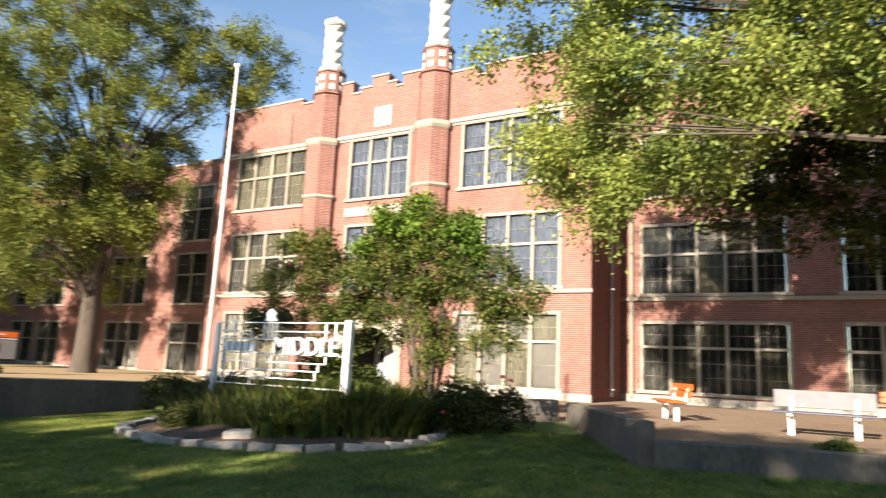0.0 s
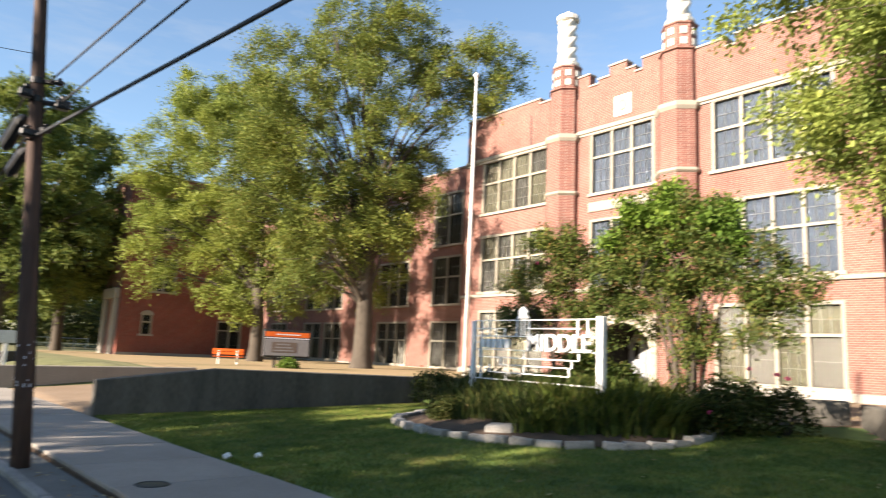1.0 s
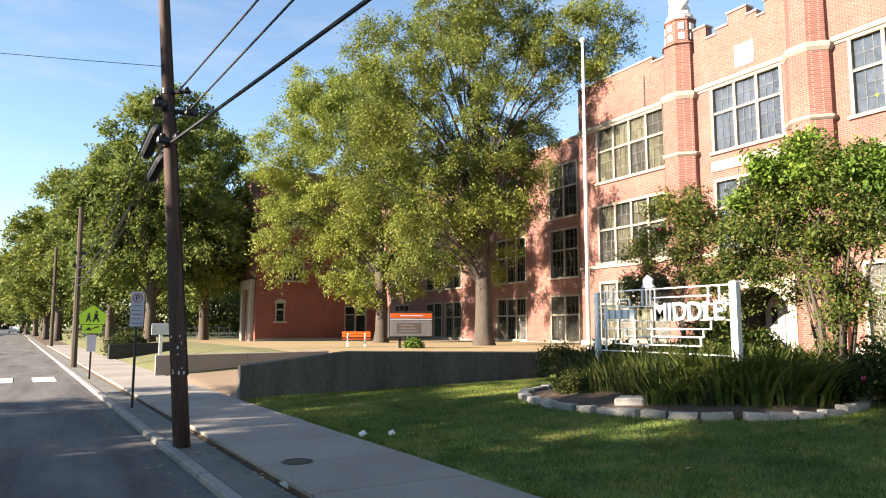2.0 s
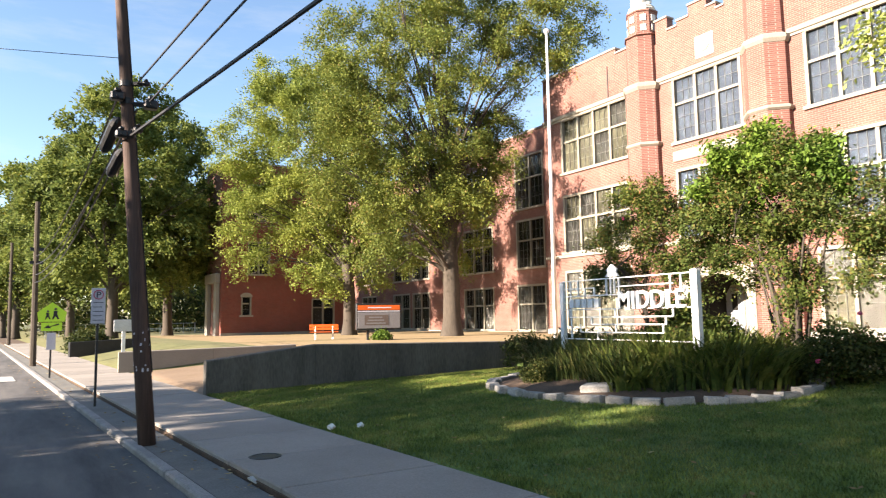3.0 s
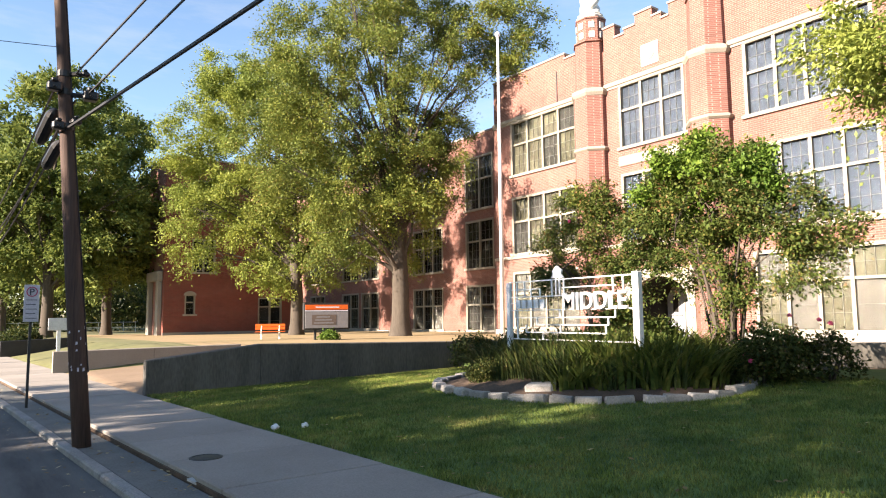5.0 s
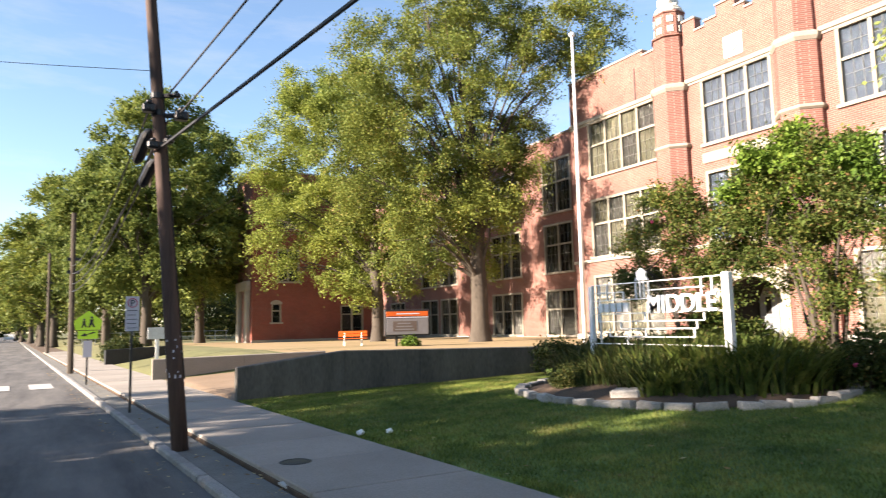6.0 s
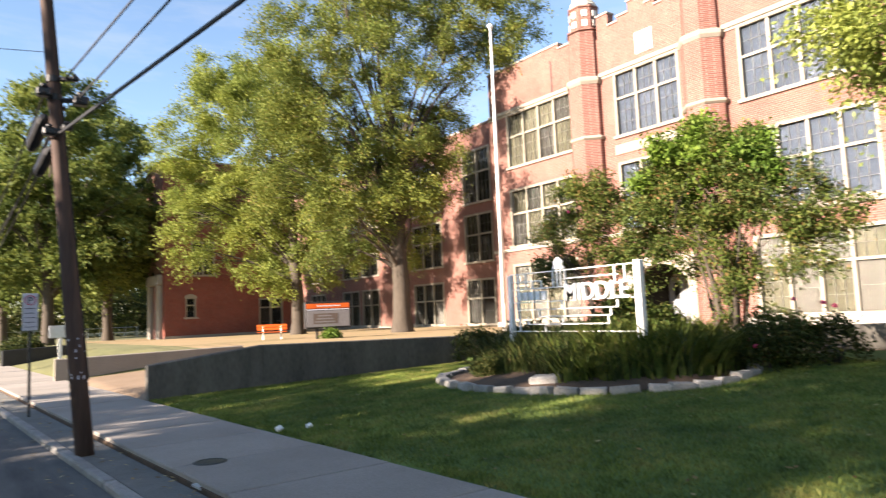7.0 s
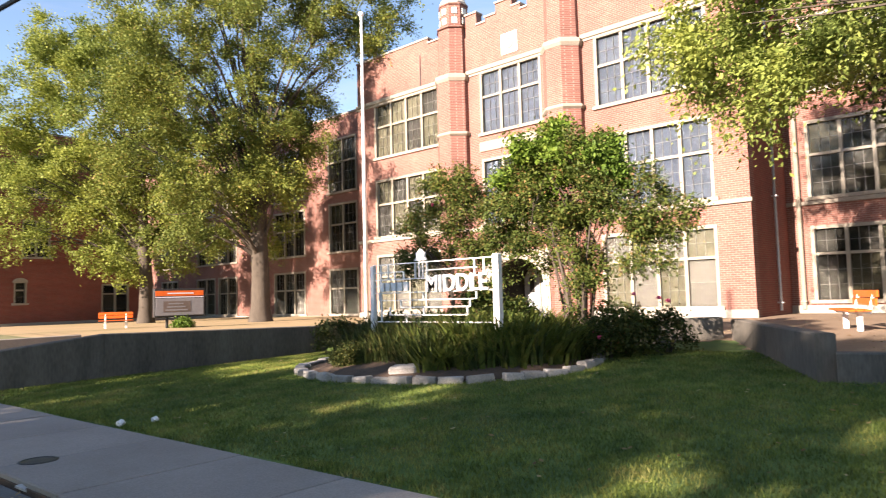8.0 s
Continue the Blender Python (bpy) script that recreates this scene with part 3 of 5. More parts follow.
outer = [(mid + half * s, z) for s, z in ([(1, 2.4), (1, 2.8), (1, 3.2), (1, 3.55), (0.75, 3.55), (0.5, 3.55), (0.3, 3.55), (0.1, 3.55), (0, 3.55), (-0.1, 3.55), (-0.3, 3.55), (-0.5, 3.55), (-0.75, 3.55), (-1, 3.55), (-1, 3.2), (-1, 2.8), (-1, 2.4)])]
inner = [(mid + half - 0.32, 0.62)] + inner + [(mid - half + 0.32, 0.62)]
outer = [(mid + half, 0.62)] + outer + [(mid - half, 0.62)]
rows = [[bm.verts.new((x, y, z)) for y, z in line] for x, line in ((X0 - 0.1, outer), (X0 - 0.1, inner), (X0 + 0.25, inner))]
for i in range(len(outer) - 1):
    bm.faces.new((rows[0][i], rows[0][i + 1], rows[1][i + 1], rows[1][i]))
side = [bm.verts.new((X0 + 0.01, y, z)) for y, z in outer]
for i in range(len(side) - 1):
    bm.faces.new((rows[0][i], rows[0][i + 1], side[i + 1], side[i]))
for i in range(len(inner) - 1):
    bm.faces.new((rows[1][i], rows[1][i + 1], rows[2][i + 1], rows[2][i]))
entrance = part("entrance", bm, STONE, school, "cream stone pointed-arch surround of the recessed entrance")
bm = bmesh.new()
rows = [[bm.verts.new((x, y, z)) for y, z in inner] for x in (X0 + 0.25, X0 + 2.5)]
for i in range(len(inner) - 1):
    bm.faces.new((rows[0][i], rows[0][i + 1], rows[1][i + 1], rows[1][i]))
# near-black colour stands for the deep shade inside the passage
part("reveal", bm, DARK, entrance, "walls of the entrance passage, with its shade put into the colour")
box_part("door_screen", DARK, entrance, X0 + 2.42, X0 + 2.5, mid - half, mid + half, 0.62, 3.4, "dark sheet closing the passage behind the entrance doors")
for k, y in enumerate((mid - 1.32, mid - 0.42, mid + 0.48)):
    leaf = box_part("door", DOOR_PAINT, entrance, X0 + 2.34, X0 + 2.4, y, y + 0.86, 0.66, 2.72, "white painted entrance door", 0.01)
    box_part("door_light", DARK, leaf, X0 + 2.33, X0 + 2.338, y + 0.3, y + 0.56, 1.75, 2.45, "small dark door window")
    box_part("push_bar", GALV, leaf, X0 + 2.29, X0 + 2.33, y + 0.1, y + 0.76, 1.6, 1.66)
for y in (mid - 0.45, mid + 0.45):
    box_part("door_post", FRAME, entrance, X0 + 2.3, X0 + 2.4, y - 0.03, y + 0.03, 0.62, 3.2)
box_part("door_rail", FRAME, entrance, X0 + 2.31, X0 + 2.4, mid - 1.35, mid + 1.35, 2.74, 2.84)
box_part("threshold", PLINTH, entrance, X0 - 0.1, X0 + 2.4, mid - 1.34, mid + 1.34, 0.5, 0.64)

# side blocks, set back
LX, RX = 28.1, 28.9
left_cols = [(31.2, 34.0, 2), (36.5, 40.1, 3), (44.9, 47.6, 2), (48.0, 50.9, 2), (54.0, 57.0, 3)]
left_z = [(0.80, 3.58), (4.66, 7.68), (8.4, 11.77)]
bm = bmesh.new()
wall_with_openings(bm, "x", LX, 26.9, 64.0, 0.2, 13.15, [(a, b, *z) for a, b, n in left_cols for z in left_z], 0.45, 1)
left_block = thing("school_wing", "long red brick school wing set back behind the trees", "school building")
part("wall", bm, BRICK_FRONT, left_block)
box_part("coping", COPING, left_block, LX - 0.06, LX + 0.5, 27.32, 64.0, 13.15, 13.25)
box_part("roof", ASPHALT, left_block, LX + 0.5, 44.0, 27.4, 64.0, 12.7, 12.9)
box_part("plinth", PLINTH, left_block, LX - 0.1, LX - 0.002, 27.32, 64.0, 0.2, 0.68)
for a, b, n in left_cols:
    for f, z in enumerate(left_z):
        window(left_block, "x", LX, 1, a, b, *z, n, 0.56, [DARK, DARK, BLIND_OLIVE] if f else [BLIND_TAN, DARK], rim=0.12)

right_cols = [(1.32, 6.73, 5), (-5.6, -0.3, 5), (-13.0, -7.6, 5)]
right_z = [(1.17, 3.87), (4.95, 7.79), (8.93, 11.75)]
bm = bmesh.new()
wall_with_openings(bm, "x", RX, -30.0, 7.9, 0.3, 13.75, [(a, b, *z) for a, b, n in right_cols for z in right_z], 0.45, 1)
right_block = thing("school_wing", "red brick school wing behind the paved yard, in tree shade", "school building")
part("wall", bm, BRICK_FRONT, right_block)
box_part("coping", COPING, right_block, RX - 0.06, RX + 0.5, -30.0, 7.4, 13.75, 13.85)
box_part("plinth", PLINTH, right_block, RX - 0.12, RX - 0.002, -30.0, 7.48, 0.3, 0.98)
box_part("string_course", STONE, right_block, RX - 0.09, RX - 0.002, -30.0, 7.48, 4.66, 4.8)
box_part("roof", ASPHALT, right_block, RX + 0.5, 44.0, -30.0, 7.4, 13.2, 13.4)
for a, b, n in right_cols:
    for f, z in enumerate(right_z):
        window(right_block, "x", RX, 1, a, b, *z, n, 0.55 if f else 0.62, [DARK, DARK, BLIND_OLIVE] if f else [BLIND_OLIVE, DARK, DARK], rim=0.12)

# downpipes at the inner corner
for x, y, mat, lab in ((RX - 0.12, 7.05, FRAME, "cream rainwater downpipe"), (27.2, 7.4, GALV, "grey rainwater downpipe")):
    bm = bmesh.new()
    tube(bm, [(x, y, 0.85), (x, y, 13.2)], 0.08 if mat is FRAME else 0.05, 8)
    pipe = part("downpipe", bm, mat, right_block, lab)
    for z in (1.1, 4.9, 8.9):
        bm = bmesh.new()
        box(bm, x - 0.1, x + 0.1, y - 0.1, y + 0.1, z, z + 0.06, 0.01)
        part("bracket", bm, mat, pipe)

# projecting end block beyond the trees
WY, WX = 48.6, 13.3
end_block = thing("school_wing", "projecting red brick end block with a stone portal, in shade", "school building")
bm = bmesh.new()
win3, arch, wdoor = (15.1, 16.75, 4.95, 7.3), (14.69, 15.41, 2.0, 3.36), (19.95, 21.8, 0.5, 3.18)
wins = [win3, (19.9, 21.9, 4.95, 7.6), (15.1, 16.75, 8.9, 11.5), (19.9, 21.9, 8.9, 11.6)]
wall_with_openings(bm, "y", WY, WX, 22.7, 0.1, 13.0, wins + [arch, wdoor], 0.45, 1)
part("wall", bm, BRICK_SHADED, end_block)
box_part("wall", BRICK_FRONT, end_block, WX, WX + 0.45, WY + 0.452, 53.5, 0.1, 13.0)
box_part("wall", BRICK_FRONT, end_block, 22.25, 22.7, WY + 0.452, 53.0, 0.1, 13.0)
box_part("wall", BRICK_SHADED, end_block, WX + 0.452, 22.7, 53.05, 53.5, 0.1, 13.0)
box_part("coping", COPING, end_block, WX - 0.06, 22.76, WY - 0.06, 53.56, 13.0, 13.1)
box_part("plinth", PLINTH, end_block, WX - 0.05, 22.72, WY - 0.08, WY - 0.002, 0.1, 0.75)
box_part("string_course", BRICK_SHADED, end_block, WX - 0.04, 22.72, WY - 0.06, WY - 0.002, 4.66, 4.86)
for w in wins:
    window(end_block, "y", WY, 1, *w, 2, 0.55, [DARK], rim=0.1)
window(end_block, "y", WY, 1, *wdoor, 2, 0.75, [BLIND_TAN, DARK], (1, 1), rim=0.1)
window(end_block, "y", WY, 1, *arch, 1, 0.6, [DARK], (1, 1), rim=0.09)
bm = bmesh.new()
prism(bm, [(15.05 + 0.44 * math.cos(a), WY - 0.04, 3.3 + 0.3 * math.sin(a)) for a in np.linspace(0, math.pi, 9)], (0, 0.038, 0))
part("arch_head", bm, STONE, end_block)
for y in (49.1, 51.6):
    box_part("portal_pier", PLINTH, end_block, WX - 0.3, WX - 0.002, y, y + 0.6, 0.1, 4.3, "", 0.04)
box_part("portal_head", PLINTH, end_block, WX - 0.34, WX - 0.002, 49.0, 52.3, 4.3, 5.0, "", 0.04)


# ---- sidewalk, curb, street ----
def along(name, mat, parent, off0, off1, y0, y1, z0, z1, bevel, shared={}):
    """One cast piece lying along the road; alike pieces share a mesh."""
    key = (off0, off1, round(y1 - y0, 3), z0, z1, mat.name)
    if key not in shared:
        bm = bmesh.new()
        box(bm, off0, off1, 0, y1 - y0, z0, z1, bevel)
        for v in bm.verts:
            v.co.x += LEAN * v.co.y
        shared[key] = mesh_of(name, bm, mat)
    ob = new(name, shared[key])
    ob.parent, ob.location = parent, (LEAN * y0, y0, random.uniform(-0.006, 0.006))
    return ob


walkway = thing("sidewalk", "grey concrete sidewalk slabs with open joints", "sidewalk", kind="structure")
for k in range(46):
    y = -9.0 + 1.52 * k
    along("slab", CONCRETE, walkway, STRIP_X + 0.02, WALK_X - 0.01, y, y + 1.508, 0.0, 0.14, 0.012)
curb = thing("curb", "worn pale concrete curb along the street", "curb", kind="structure")
for k in range(44):
    y = -9.0 + 2.42 * k
    along("curb_stone", CURB, curb, CURB_X - 0.14, CURB_X - 0.004, y, y + 2.4, -0.2, 0.078, 0.02)
road_strip("sidewalk_far", CURB_X - 13.0, CURB_X - 10.7, -0.3, 0.13, CONCRETE, "far concrete sidewalk across the street", "pavement")
crossing = thing("crosswalk", "worn white crosswalk bars painted on the asphalt", "crosswalk", kind="structure")
for k in range(8):
    x = 1.35 - 1.12 * k
    bm = bmesh.new()
    prism(bm, [(x, 23.4, 0.005), (x - 0.62, 23.4, 0.005), (x - 0.62 - 0.11, 25.6, 0.005), (x - 0.11, 25.6, 0.005)], (0, 0, 0.004))
    part("bar", bm, STREAK, crossing)
bm = bmesh.new()
lathe(bm, (3.77, 7.68), [(0.02, 0.14), (0.18, 0.14), (0.18, 0.15), (0.155, 0.154), (0.14, 0.148), (0.02, 0.152)], 20)
solid("manhole_cover", bm, BLACK, "round dark iron manhole cover in the sidewalk", "manhole cover")
bm = bmesh.new()
lathe(bm, (-1.6, 8.6), [(0.02, 0.0), (0.36, 0.0), (0.36, 0.008), (0.02, 0.01)], 20)
solid("manhole_cover", bm, BLACK, "round iron manhole cover in the street", "manhole cover")


# ---- planted bed ----
BED = (11.15, 8.75)


def bed_r(a):
    return 2.55 + 0.12 * math.sin(3 * a + 0.5)


bm = bmesh.new()
n = 40
rim = [(BED[0] + bed_r(a) * math.cos(a), BED[1] + 1.08 * bed_r(a) * math.sin(a)) for a in (2 * math.pi * i / n for i in range(n))]
rows = []
for f, h in ((1.0, 0.02), (0.85, 0.10), (0.6, 0.16), (0.3, 0.2)):
    rows.append([bm.verts.new((BED[0] + (x - BED[0]) * f, BED[1] + (y - BED[1]) * f, lawn_z(x, y) * f + lawn_z(*BED) * (1 - f) + h)) for x, y in rim])
for p, q in zip(rows, rows[1:]):
    for i in range(n):
        bm.faces.new((p[i], p[(i + 1) % n], q[(i + 1) % n], q[i]))
bm.faces.new(rows[-1])
solid("planting_bed", bm, SOIL, "oval bed of dark soil with fallen leaves", "planting bed", kind="structure", smooth=True)


def bed_z(x, y):
    d = clamp(math.hypot(x - BED[0], (y - BED[1]) / 1.08) / 2.55)
    return lawn_z(x, y) + 0.2 * (1 - d) ** 0.8


def rough_block(name, sx, sy, sz, seed):
    rnd = random.Random(seed)
    bm = bmesh.new()
    box(bm, -sx / 2, sx / 2, -sy / 2, sy / 2, -0.08, sz, min(sx, sy, sz) * 0.16)
    for v in bm.verts:
        v.co += Vector([rnd.uniform(-1, 1) * 0.014 for _ in range(3)])
    return mesh_of(name, bm, EDGE_STONE)


stone_meshes = [rough_block("edging_stone", 0.36, 0.19, 0.105, k) for k in range(6)]
a = math.radians(78)
while a < math.radians(300):
    r = bed_r(a)
    x, y = BED[0] + (r + 0.08) * math.cos(a), BED[1] + 1.08 * (r + 0.08) * math.sin(a)
    ob = tagged(new("edging_stone", random.choice(stone_meshes)), "rough pale stone block edging the flower bed", "edging stone", "bed edging")
    w = random.uniform(0.7, 1.2)
    ob.matrix_basis = pose(x, y, lawn_z(x, y) + random.uniform(-0.01, 0.02), random.uniform(-3, 3), random.uniform(-3, 3), math.degrees(a) + 90 + random.uniform(-6, 6)) @ Matrix.Diagonal((w, 1, random.uniform(0.85, 1.15), 1))
    a += (0.375 * w) / r
bm = bmesh.new()
box(bm, -0.24, 0.24, -0.17, 0.17, -0.1, 0.12, 0.03)
ob = solid("stone_slab", bm, EDGE_STONE, "flat pale stone slab lying tilted in the bed", "stone slab")
ob.matrix_basis = pose(9.3, 8.1, bed_z(9.3, 8.1) + 0.02, 4, -3, -62)

for x, y, s in ((5.08, 8.94, 1.0), (5.42, 8.72, 0.9)):
    bm = bmesh.new()
    bmesh.ops.create_icosphere(bm, subdivisions=2, radius=0.055 * s)
    for v in bm.verts:
        v.co *= 1 + 0.45 * noise.noise(v.co * 40 + Vector((x, y, 0)))
        v.co.z *= 0.8
    bmesh.ops.translate(bm, verts=bm.verts, vec=(x, y, lawn_z(x, y) + 0.045))
    solid("crumpled_paper", bm, WHITE, "crumpled white paper lying on the lawn", "litter", "litter on the lawn")
bm = bmesh.new()
box(bm, -0.03, 0.03, -0.16, 0.16, 0, 0.02)
for v in bm.verts:
    v.co.z += 0.03 * math.sin(v.co.y * 9)
ob = solid("litter_strip", bm, GALV, "pale strip of litter by the curb", "litter")
ob.matrix_basis = pose(3.44, 6.78, 0.066, 0, 0, 20)


# ---- sign with open white metalwork ----
sign = thing("school_sign", "open white metal school sign on two posts among plants", "sign")
SX, SL, SR, SB, ST = 10.8, 10.5, 7.36, 1.19, 2.34


def sy(s):
    return SL + (SR - SL) * s


def sz(h):
    return SB + (ST - SB) * h


for y, w, t in ((10.52, 0.052, 2.33), (7.29, 0.064, 2.39)):
    box_part("post", WHITE, sign, SX - w, SX + w, y - w, y + w, 0.45, t, "", 0.012)
for h, s0, s1 in ((1.0, 0, 1), (0.86, 0.47, 0.88), (0.73, 0, 1), (0.5, 0, 1), (0.37, 0.05, 0.87), (0.25, 0.25, 0.82), (0.12, 0.15, 0.8), (0.0, 0, 1), (0.86, 0.0, 0.28), (0.62, 0.0, 0.08)):
    box_part("rail", WHITE, sign, SX - 0.013, SX + 0.013, sy(s1), sy(s0), sz(h) - 0.0105, sz(h) + 0.0105)
for s, h0, h1 in ((0.86, 0.73, 1), (0.93, 0.73, 1), (0.385, 0.73, 1.0), (0.42, 0.75, 1.08), (0.45, 0.75, 1.08), (0.485, 0.73, 1.0), (0.07, 0.0, 1), (0.14, 0.73, 1), (0.2, 0.73, 0.86), (0.28, 0.73, 0.86), (0.05, 0.37, 0.5), (0.25, 0.25, 0.37), (0.45, 0.37, 0.5), (0.87, 0.37, 0.5), (0.82, 0.25, 0.37), (0.8, 0.12, 0.25), (0.45, 0.12, 0.25), (0.15, 0.12, 0.25), (0.3, 0.0, 0.12)):
    box_part("upright", WHITE, sign, SX - 0.014, SX + 0.014, sy(s) - 0.014, sy(s) + 0.014, sz(h0), sz(h1))
bm = bmesh.new()
prism(bm, [(SX - 0.03, sy(0.435) + a, sz(1.0) + b) for a, b in ((-0.16, 0.03), (0.16, 0.03), (0.1, 0.1), (0.12, 0.17), (0, 0.26), (-0.12, 0.17), (-0.1, 0.1))], (0.05, 0, 0))
part("emblem", bm, WHITE, sign)
for k in range(5):
    box_part("letter_bar", WHITE, sign, SX - 0.035, SX + 0.02, sy(0.085 + 0.055 * k) - 0.06, sy(0.085 + 0.055 * k) + 0.06, sz(0.53), sz(0.68), "plain white raised bar")


def lettering(text, size, mat, parent, m, depth=0.02, name="lettering", squeeze=1.0):
    cu = bpy.data.curves.new("lettering", "FONT")
    cu.body, cu.size, cu.extrude, cu.offset = text, size, depth, 0.012 * size
    tmp = bpy.data.objects.new("lettering", cu)
    me = bpy.data.meshes.new_from_object(tmp)
    bpy.data.objects.remove(tmp)
    me.materials.clear()
    me.materials.append(mat)
    ob = new(name, me)
    ob.parent = parent
    ob.matrix_basis = m @ Matrix.Diagonal((squeeze, 1, 1, 1))
    return ob


FACE_W = Matrix(((0, 0, -1, 0), (-1, 0, 0, 0), (0, 1, 0, 0), (0, 0, 0, 1)))
lettering("MIDDLE", 0.44, WHITE, sign, Matrix.Translation((SX - 0.045, sy(0.485), sz(0.505))) @ FACE_W, 0.03, squeeze=0.98)


# ---- street furniture ----
def upright_frame(name, label, category, x, y, z, rz, group=""):
    t = thing(name, label, category, group)
    t.matrix_basis = pose(x, y, z, 0, 0, rz)
    return t


BENCH_GREY = plain("grey perforated metal", (0.1, 0.104, 0.112), (0.15, 0.154, 0.162), 6.0, 0.6, 0.0, fine=60)


def bench(x, y, z, rz, length, seat_mat, back_mat, label, mesh_back=False):
    """Faces its own -y."""
    b = upright_frame("bench", label, "bench", x, y, z, rz, "yard benches")
    h = length / 2
    for k in range(3):
        box_part("seat_slat", seat_mat, b, -h, h, -0.42 + 0.15 * k, -0.29 + 0.15 * k, 0.42, 0.46, "", 0.008)
    if mesh_back:
        box_part("back_panel", back_mat, b, -h, h, 0.1, 0.13, 0.52, 0.86, "perforated grey metal back", 0.01)
    else:
        for k in range(2):
            box_part("back_slat", back_mat, b, -h, h, 0.08 + 0.03 * k, 0.12 + 0.03 * k, 0.54 + 0.17 * k, 0.69 + 0.17 * k, "", 0.008)
    for s in (-1, 1):
        u = s * (h - 0.32)
        bm = bmesh.new()
        box(bm, u - 0.05, u + 0.05, -0.2, -0.1, -0.05, 0.42, 0.008)
        box(bm, u - 0.04, u + 0.04, -0.4, 0.08, 0.36, 0.419, 0.008)
        tube(bm, [(u, 0.04, 0.4), (u, 0.16, 0.84)], 0.035, 6)
        part("leg", bm, WHITE, b, "white painted steel support")
    return b


far_bench = bench(0, 0, 0, 0, 1.6, ORANGE, ORANGE, "bright orange slatted bench with white legs")
far_bench.matrix_basis = pose(13.7, 30.6, 0.66, 0, 0, -22) @ Matrix.Scale(0.85, 4)
bench(18.6, 3.35, 0.69, 205, 1.75, ORANGE, ORANGE, "orange slatted bench with white legs on brown paving")
bench(16.6, 0.24, 0.69, -92, 1.75, NAVY, BENCH_GREY, "bench with grey metal back and dark seat", True)
bench(26.2, -2.0, 0.69, -90, 1.75, ORANGE, ORANGE, "orange bench close to the school wall")

board = upright_frame("message_board", "school message board with orange header on two posts", "sign", 14.87, 27.17, 0.69, -12)
for u in (-0.48, 0.36):
    box_part("post", BLACK, board, u - 0.05, u + 0.05, -0.05, 0.05, -0.2, 0.5, "", 0.008)
box_part("cabinet", BLACK, board, -1.02, 1.02, -0.14, 0.14, 0.45, 1.62, "", 0.02)
header = box_part("header", ORANGE, board, -0.95, 0.95, -0.16, -0.138, 1.32, 1.53, "orange header strip", 0.004)
box_part("header_rail", SIGN_WHITE, board, -0.95, 0.95, -0.16, -0.138, 1.245, 1.29)
box_part("text_bar", SIGN_WHITE, header, -0.5, 0.55, -0.166, -0.161, 1.4, 1.45)
disp = box_part("display", SCREEN, board, -0.95, 0.95, -0.165, -0.138, 0.52, 1.22, "pale unlit message display", 0.004)
box_part("display_panel", LED_FACE, disp, -0.66, 0.42, -0.172, -0.166, 0.66, 1.1, "brown unlit message field")
for k in range(3):
    box_part("text_bar", SCREEN, disp, -0.58 + 0.06 * k, 0.3 - 0.08 * k, -0.177, -0.173, 0.71 + 0.13 * k, 0.77 + 0.13 * k)

flag = thing("flagpole", "tall white steel flagpole with a ball top", "flagpole")
bm = bmesh.new()
tube(bm, [(20.0, 21.27, 0.5), (20.0, 21.27, 7.0), (20.0, 21.27, 13.65)], [0.095, 0.075, 0.05], 10)
part("pole", bm, WHITE, flag, smooth=True)
bm = bmesh.new()
bmesh.ops.create_icosphere(bm, subdivisions=2, radius=0.12)
bmesh.ops.translate(bm, verts=bm.verts, vec=(20.0, 21.27, 13.75))
part("ball", bm, WHITE, flag, smooth=True)
bm = bmesh.new()
tube(bm, [(19.88, 21.2, 1.9), (19.9, 21.2, 13.5)], 0.012, 4)
part("halyard", bm, WIRE, flag)


def street_sign(x, y, label):
    s = upright_frame("street_sign", label, "street sign", x, y, 0.08, 0)
    return s


s1 = street_sign(2.66, 14.8, "narrow white parking sign on a black post")
box_part("post", BLACK, s1, -0.022, 0.022, -0.03, 0.03, -0.1, 2.1)
p = box_part("plate", SIGN_WHITE, s1, -0.125, 0.125, -0.045, -0.032, 1.56, 2.25, "", 0.004)
bm = bmesh.new()
tube(bm, [(0.085 * math.cos(a), -0.05, 2.12 + 0.085 * math.sin(a)) for a in np.linspace(0, 2 * math.pi, 21)], 0.009, 5)
part("roundel", bm, PINK, p, "red ring")
lettering("P", 0.17, NAVY, p, Matrix.Translation((-0.045, -0.054, 2.06)) @ Matrix.Rotation(radians(90), 4, "X"), 0.003)
for k in range(5):
    box_part("text_bar", NAVY, p, -0.09, 0.09 - 0.02 * (k % 2), -0.05, -0.046, 1.62 + 0.085 * k, 1.633 + 0.085 * k)

s2 = street_sign(2.18, 23.3, "yellow-green school crossing sign with arrow plate on a post")
box_part("post", BLACK, s2, -0.025, 0.025, -0.03, 0.03, -0.1, 2.0)
bm = bmesh.new()
prism(bm, [(-0.34, -0.05, 1.62), (0.34, -0.05, 1.62), (0.38, -0.05, 1.9), (0.0, -0.05, 2.2), (-0.38, -0.05, 1.9)], (0, 0.015, 0))
p = part("plate", bm, YELLOWGREEN, s2, "yellow-green pentagon plate")
